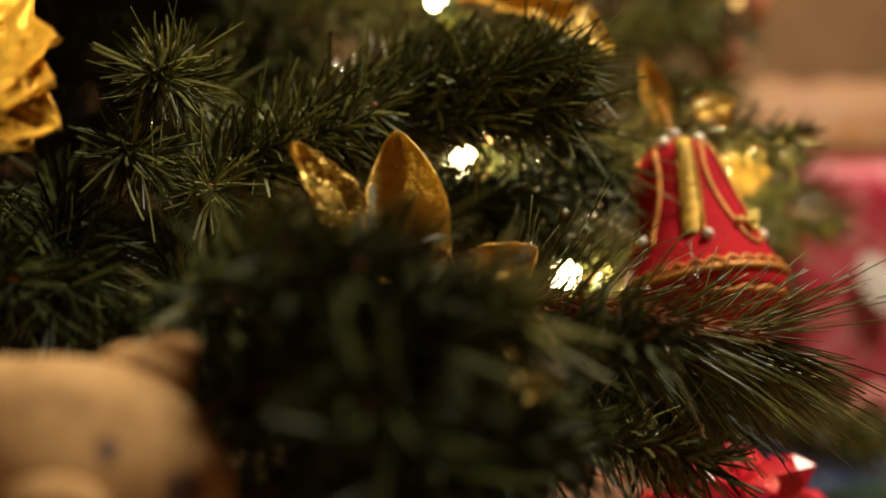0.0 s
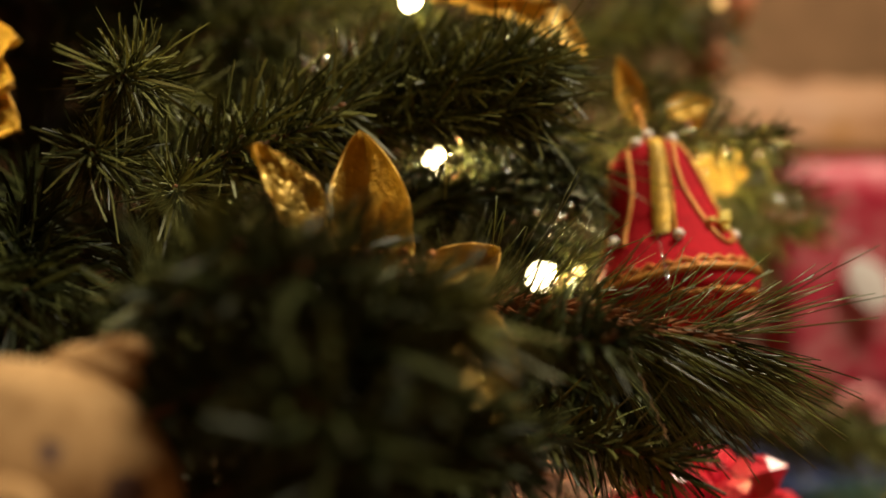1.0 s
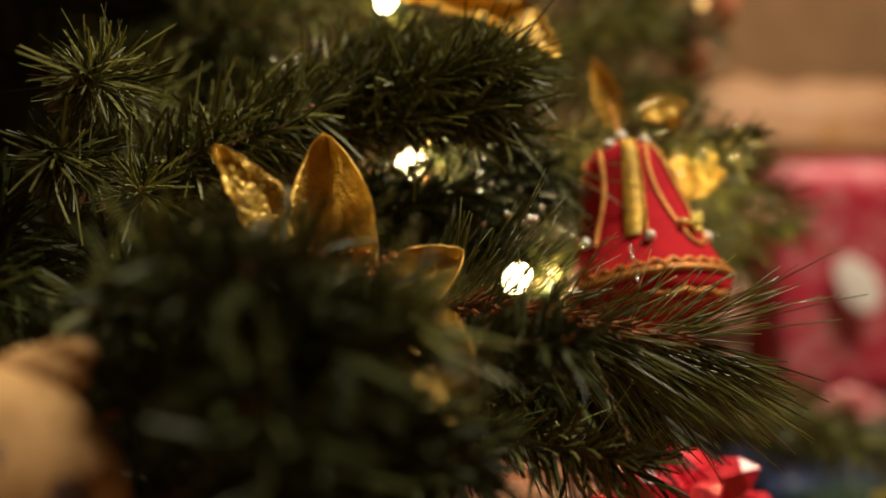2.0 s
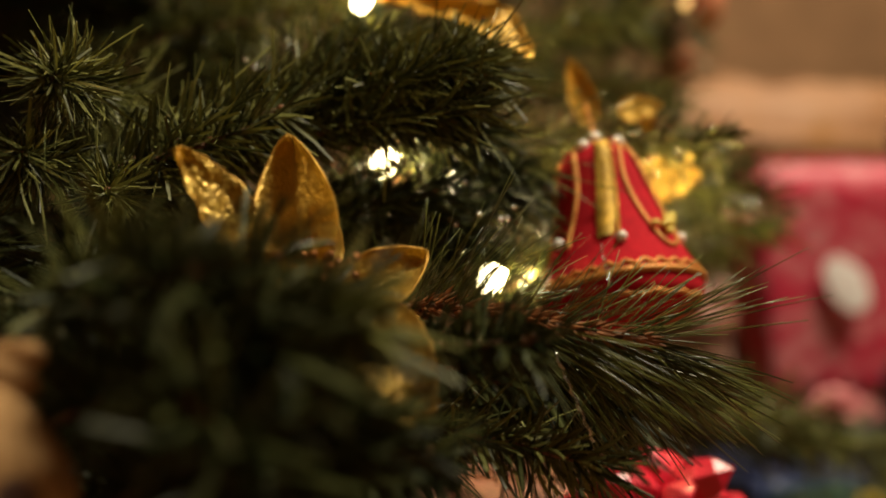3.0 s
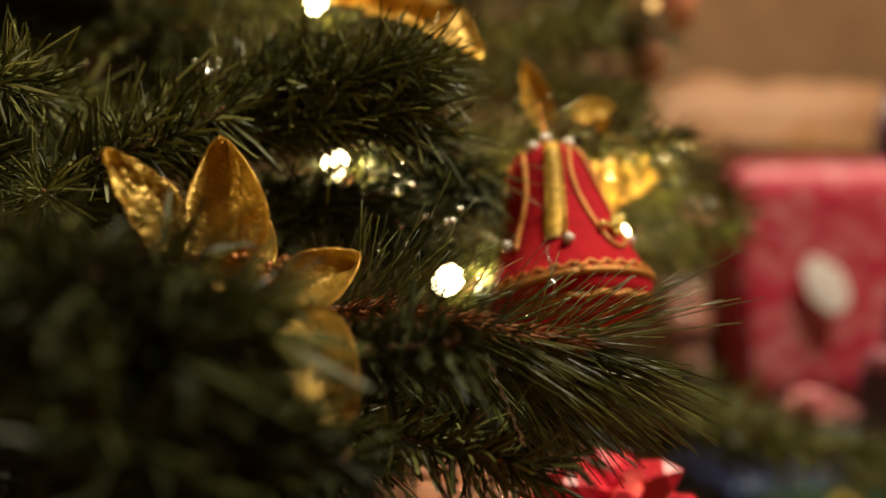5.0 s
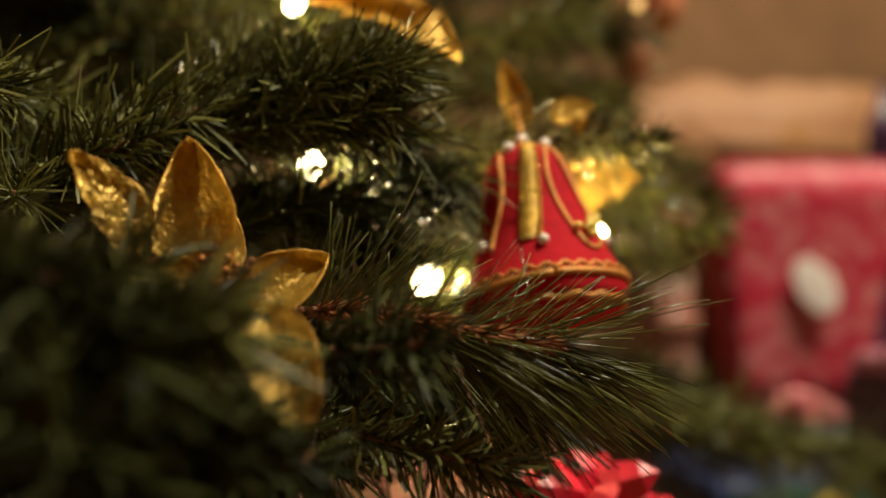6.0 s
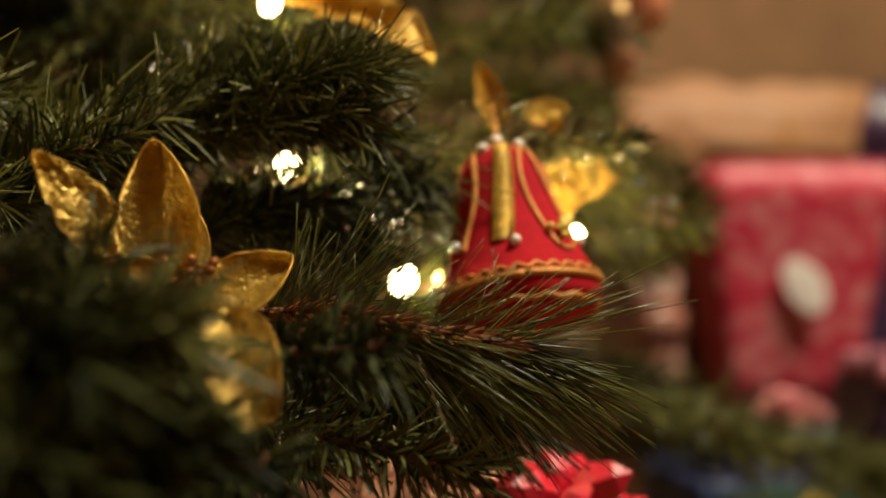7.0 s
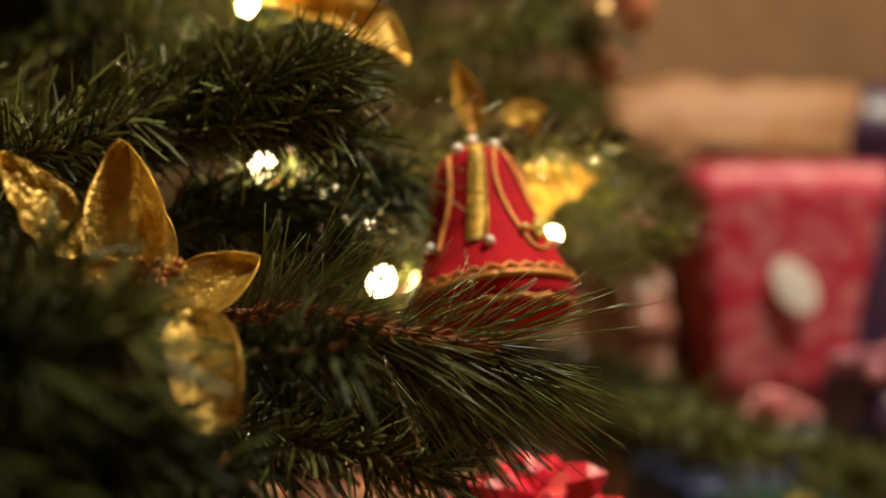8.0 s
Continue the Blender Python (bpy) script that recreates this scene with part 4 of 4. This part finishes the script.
def star_bow(t, at, r, mat, rng, loops=14, name="bow_loop", width=0.018):
    """A bow of pointed ribbon loops in tiers, each a folded strip."""
    for i in range(loops):
        bm = bmesh.new()
        tier = i % 3
        a = 2 * math.pi * i / loops * 1.0 + 0.5 * tier
        rise = radians((12, 34, 60)[tier])
        d = Vector((math.cos(a) * math.cos(rise), math.sin(a) * math.cos(rise), math.sin(rise)))
        s = Vector((-math.sin(a), math.cos(a), 0))
        up = s.cross(d) * -1
        ln = r * (1.0, 0.92, 0.8)[tier] * rng.uniform(0.9, 1.1)
        c = Vector(at)
        rows = []
        for u, hgt, tw in ((0.06, 0.0, 0.35), (0.40, 0.20, 0.95), (0.72, 0.17, 0.85), (1.0, 0.0, 0.10), (0.72, -0.12, 0.85), (0.40, -0.14, 0.95), (0.06, -0.02, 0.35)):
            p = c + d * (ln * u) + up * (ln * hgt)
            rows.append([bm.verts.new(p + s * (width * tw * k) + up * (0.003 * abs(k))) for k in (-0.5, 0.0, 0.5)])
        for x, y in zip(rows, rows[1:]):
            for k in range(2):
                bm.faces.new((x[k], x[k + 1], y[k + 1], y[k]))
        bmesh.ops.recalc_face_normals(bm, faces=bm.faces[:])
        bmesh.ops.solidify(bm, geom=bm.faces[:], thickness=0.0004)
        part(name, bm, mat, t, "shiny pointed ribbon loop", smooth=False)


def satin_bow(t, at, mat):
    """A bow of broad creased ribbon loops, each swelling from the knot and folded to a point."""
    for d, ln, wd, fat in (((0.92, -0.20, 0.40), 0.036, 0.022, 0.18), ((-0.30, 0.35, 0.80), 0.024, 0.018, 0.22), ((1.0, 0.15, -0.12), 0.036, 0.019, 0.18), ((-1.0, 0.05, 0.12), 0.042, 0.019, 0.18),
                           ((-0.75, -0.50, 0.28), 0.034, 0.021, 0.18), ((0.25, -0.90, 0.20), 0.030, 0.021, 0.18), ((0.30, 0.75, 0.35), 0.034, 0.019, 0.18), ((-0.62, 0.70, 0.25), 0.034, 0.019, 0.18)):
        d = Vector(d).normalized()
        s = d.cross(Vector((0.0, -1.0, 0.55))).normalized()
        up = s.cross(d).normalized()
        up = -up if up.y > 0 else up
        bm = bmesh.new()
        for sign in (1.0, -0.6):
            rows = []
            for u, w, h in ((0.0, 0.34, 0.15), (0.22, 0.72, 0.8), (0.5, 1.0, 1.0), (0.78, 0.74, 0.7), (1.0, 0.05, 0.0)):
                p = Vector(at) + d * (ln * u)
                rows.append([bm.verts.new(p + s * (wd * w * k) + up * (sign * fat * ln * h * (1 - 1.6 * abs(k)))) for k in (-0.5, 0.0, 0.5)])
            for x, y in zip(rows, rows[1:]):
                for k in range(2):
                    bm.faces.new((x[k], x[k + 1], y[k + 1], y[k]))
        bmesh.ops.recalc_face_normals(bm, faces=bm.faces[:])
        bmesh.ops.solidify(bm, geom=bm.faces[:], thickness=0.0005)
        part("bow_loop", bm, mat, t, "shiny pointed ribbon loop", smooth=False)


g = Vector((0.1460, 0.5792, 0.3319))
t = gift("gift_box", (g.x, g.y + 0.02, 0.0), (0.085, 0.09, g.z - 0.014), 0, PAPER_BROWN, "brown-red wrapped gift with shiny red ribbon bow, on the floor", BOW_RED)
satin_bow(t, (0.0, -0.02, g.z), BOW_RED)
g = Vector((0.0777, 0.7374, 0.3001))
gift("gift_box", (g.x, g.y + 0.05, 0.0), (0.15, 0.12, g.z), -8, PAPER_BROWN, "dull brown wrapped gift under the branches", None)
g = Vector((-0.0208, 0.6284, 0.3210))
gift("gift_box", (g.x, g.y + 0.06, 0.0), (0.05, 0.06, g.z), 20, PAPER_BROWN, "plain dull red-brown wrapped gift under the tree", None)

base = Vector((0.4939, 1.3797, 0.1844))
gift("gift_box", (0.62, 1.52, 0.0), (0.50, 0.36, base.z - 0.004), 0, PAPER_GREEN, "large dark green wrapped gift on the floor", None)
red = gift("gift_box", (0.497, 1.46, base.z), (0.240, 0.13, 0.295), 0, PAPER_RED, "red snow-patterned gift bag, narrower below, standing on a green gift", None, fold=False, taper=0.60)
bm = bmesh.new()
for a, b, r in ((-0.012, 0.168, 0.015), (0.0, 0.154, 0.020), (0.010, 0.140, 0.016)):
    ball(bm, (a + 0.008, -0.066, b), r * 1.12, 16, (1, 0.05, 1.1))
part("printed_blot", bm, TAG, red, "white oval tag")
puff = thing("ribbon_rosette", (0.4155, 1.1336, 0.2397), "pink and white ribbon rosette on a gift", "bow")
star_bow(puff, (0, 0, 0), 0.040, PINK, rng, 16, width=0.03)
br = Vector((0.3742, 1.5534, 0.4477))
gift("gift_box", (br.x, br.y + 0.05, 0.0), (0.13, 0.10, br.z), 8, PAPER_BROWN, "dark brown wrapped gift beside the red bag", None, crumple=0.006)
gift("gift_box", (0.50, 1.85, 0.0), (0.35, 0.24, 0.585), 4, PAPER_TAN, "tall tan gift with a gold pattern, crumpled paper", None, crumple=0.022)
bl = Vector((0.3584, 1.0799, 0.1993))
gift("gift_box", (bl.x, bl.y + 0.05, 0.0), (0.13, 0.12, bl.z + 0.01), 25, PAPER_BLUE, "crumpled blue and white wrapped gift on the floor", None)
pe = Vector((0.2954, 1.1424, 0.3397))
gift("gift_box", (pe.x + 0.012, pe.y + 0.06, 0.0), (0.046, 0.06, pe.z + 0.04), 20, PAPER_PEACH, "pale peach wrapped gift standing behind the bell", None, lean=-3)
pu = Vector((0.4922, 1.0883, 0.2949))
t = gift("gift_box", (pu.x + 0.052, pu.y + 0.06, 0.0), (0.13, 0.11, pu.z - 0.012), 8, PAPER_PURPLE, "dark purple gift topped with pink puffs", None)
for k in range(24):
    bm = bmesh.new()
    ball(bm, (-0.06 + 0.02 * (k % 6) + rng.gauss(0, 0.003), -0.048 + 0.022 * (k // 6), pu.z + rng.uniform(-0.006, 0.012)), rng.uniform(0.010, 0.014), 12)
    part("puff", bm, PUFF, t, "dull pink puff")
gift("gift_box", (0.86, 1.95, 0.0), (0.28, 0.2, 0.59), -6, PAPER_PURPLE, "dark purple wrapped gift against the wall", None)
yl = Vector((0.3999, 0.9805, 0.2107))
t = gift("gift_box", (yl.x, yl.y + 0.04, 0.0), (0.14, 0.12, yl.z - 0.015), 5, PAPER_GREEN, "green gift with a small yellow ribbon bow", None)
star_bow(t, (0.0, -0.02, yl.z - 0.016), 0.018, BERRY, rng, 12, width=0.010)
orn = thing("bauble", (0.2331, 1.0329, 0.5799), "copper red bauble hanging deep on the tree", "ornament", "copper baubles")
COPPER = material("copper_bauble", (0.52, 0.19, 0.09), 0.6, 0.1, vary=0.25)
bm = bmesh.new()
ball(bm, (0, 0, 0), 0.022, 24, (0.85, 0.85, 1.3))
part("globe", bm, COPPER, orn)
bm = bmesh.new()
tube(bm, [(0, 0, 0.022), (0, 0, 0.030)], 0.005, 10)
part("cap", bm, GOLD, orn)
copy_thing(orn, Matrix.Translation((0.2638, 1.0668, 0.6234)))
copy_thing(orn, Matrix.Translation((0.2097, 1.0358, 0.6180)))

# ---- floor planks ----
def plank_mesh(ln):
    bm = bmesh.new()
    box(bm, (0.1192, ln - 0.003, 0.010), bevel=0.0015)
    me = bpy.data.meshes.new("plank")
    bm.to_mesh(me)
    bm.free()
    me.materials.append(BOARD)
    return me


RUN = (Y1 - Y0) / 3
LONG, SHORT = plank_mesh(RUN), plank_mesh(RUN / 2)
WIDE = (X1 - X0) / 36
for i in range(36):
    y = Y0
    for me, ln in (((LONG, RUN),) * 3 if i % 2 else ((SHORT, RUN / 2), (LONG, RUN), (LONG, RUN), (SHORT, RUN / 2))):
        ob = new("plank", me)
        ob.parent = floor_ob
        ob.location = (X0 + WIDE * (i + 0.5) - (X0 + X1) / 2, y + ln / 2 - (Y0 + Y1) / 2, 0.055)
        y += ln
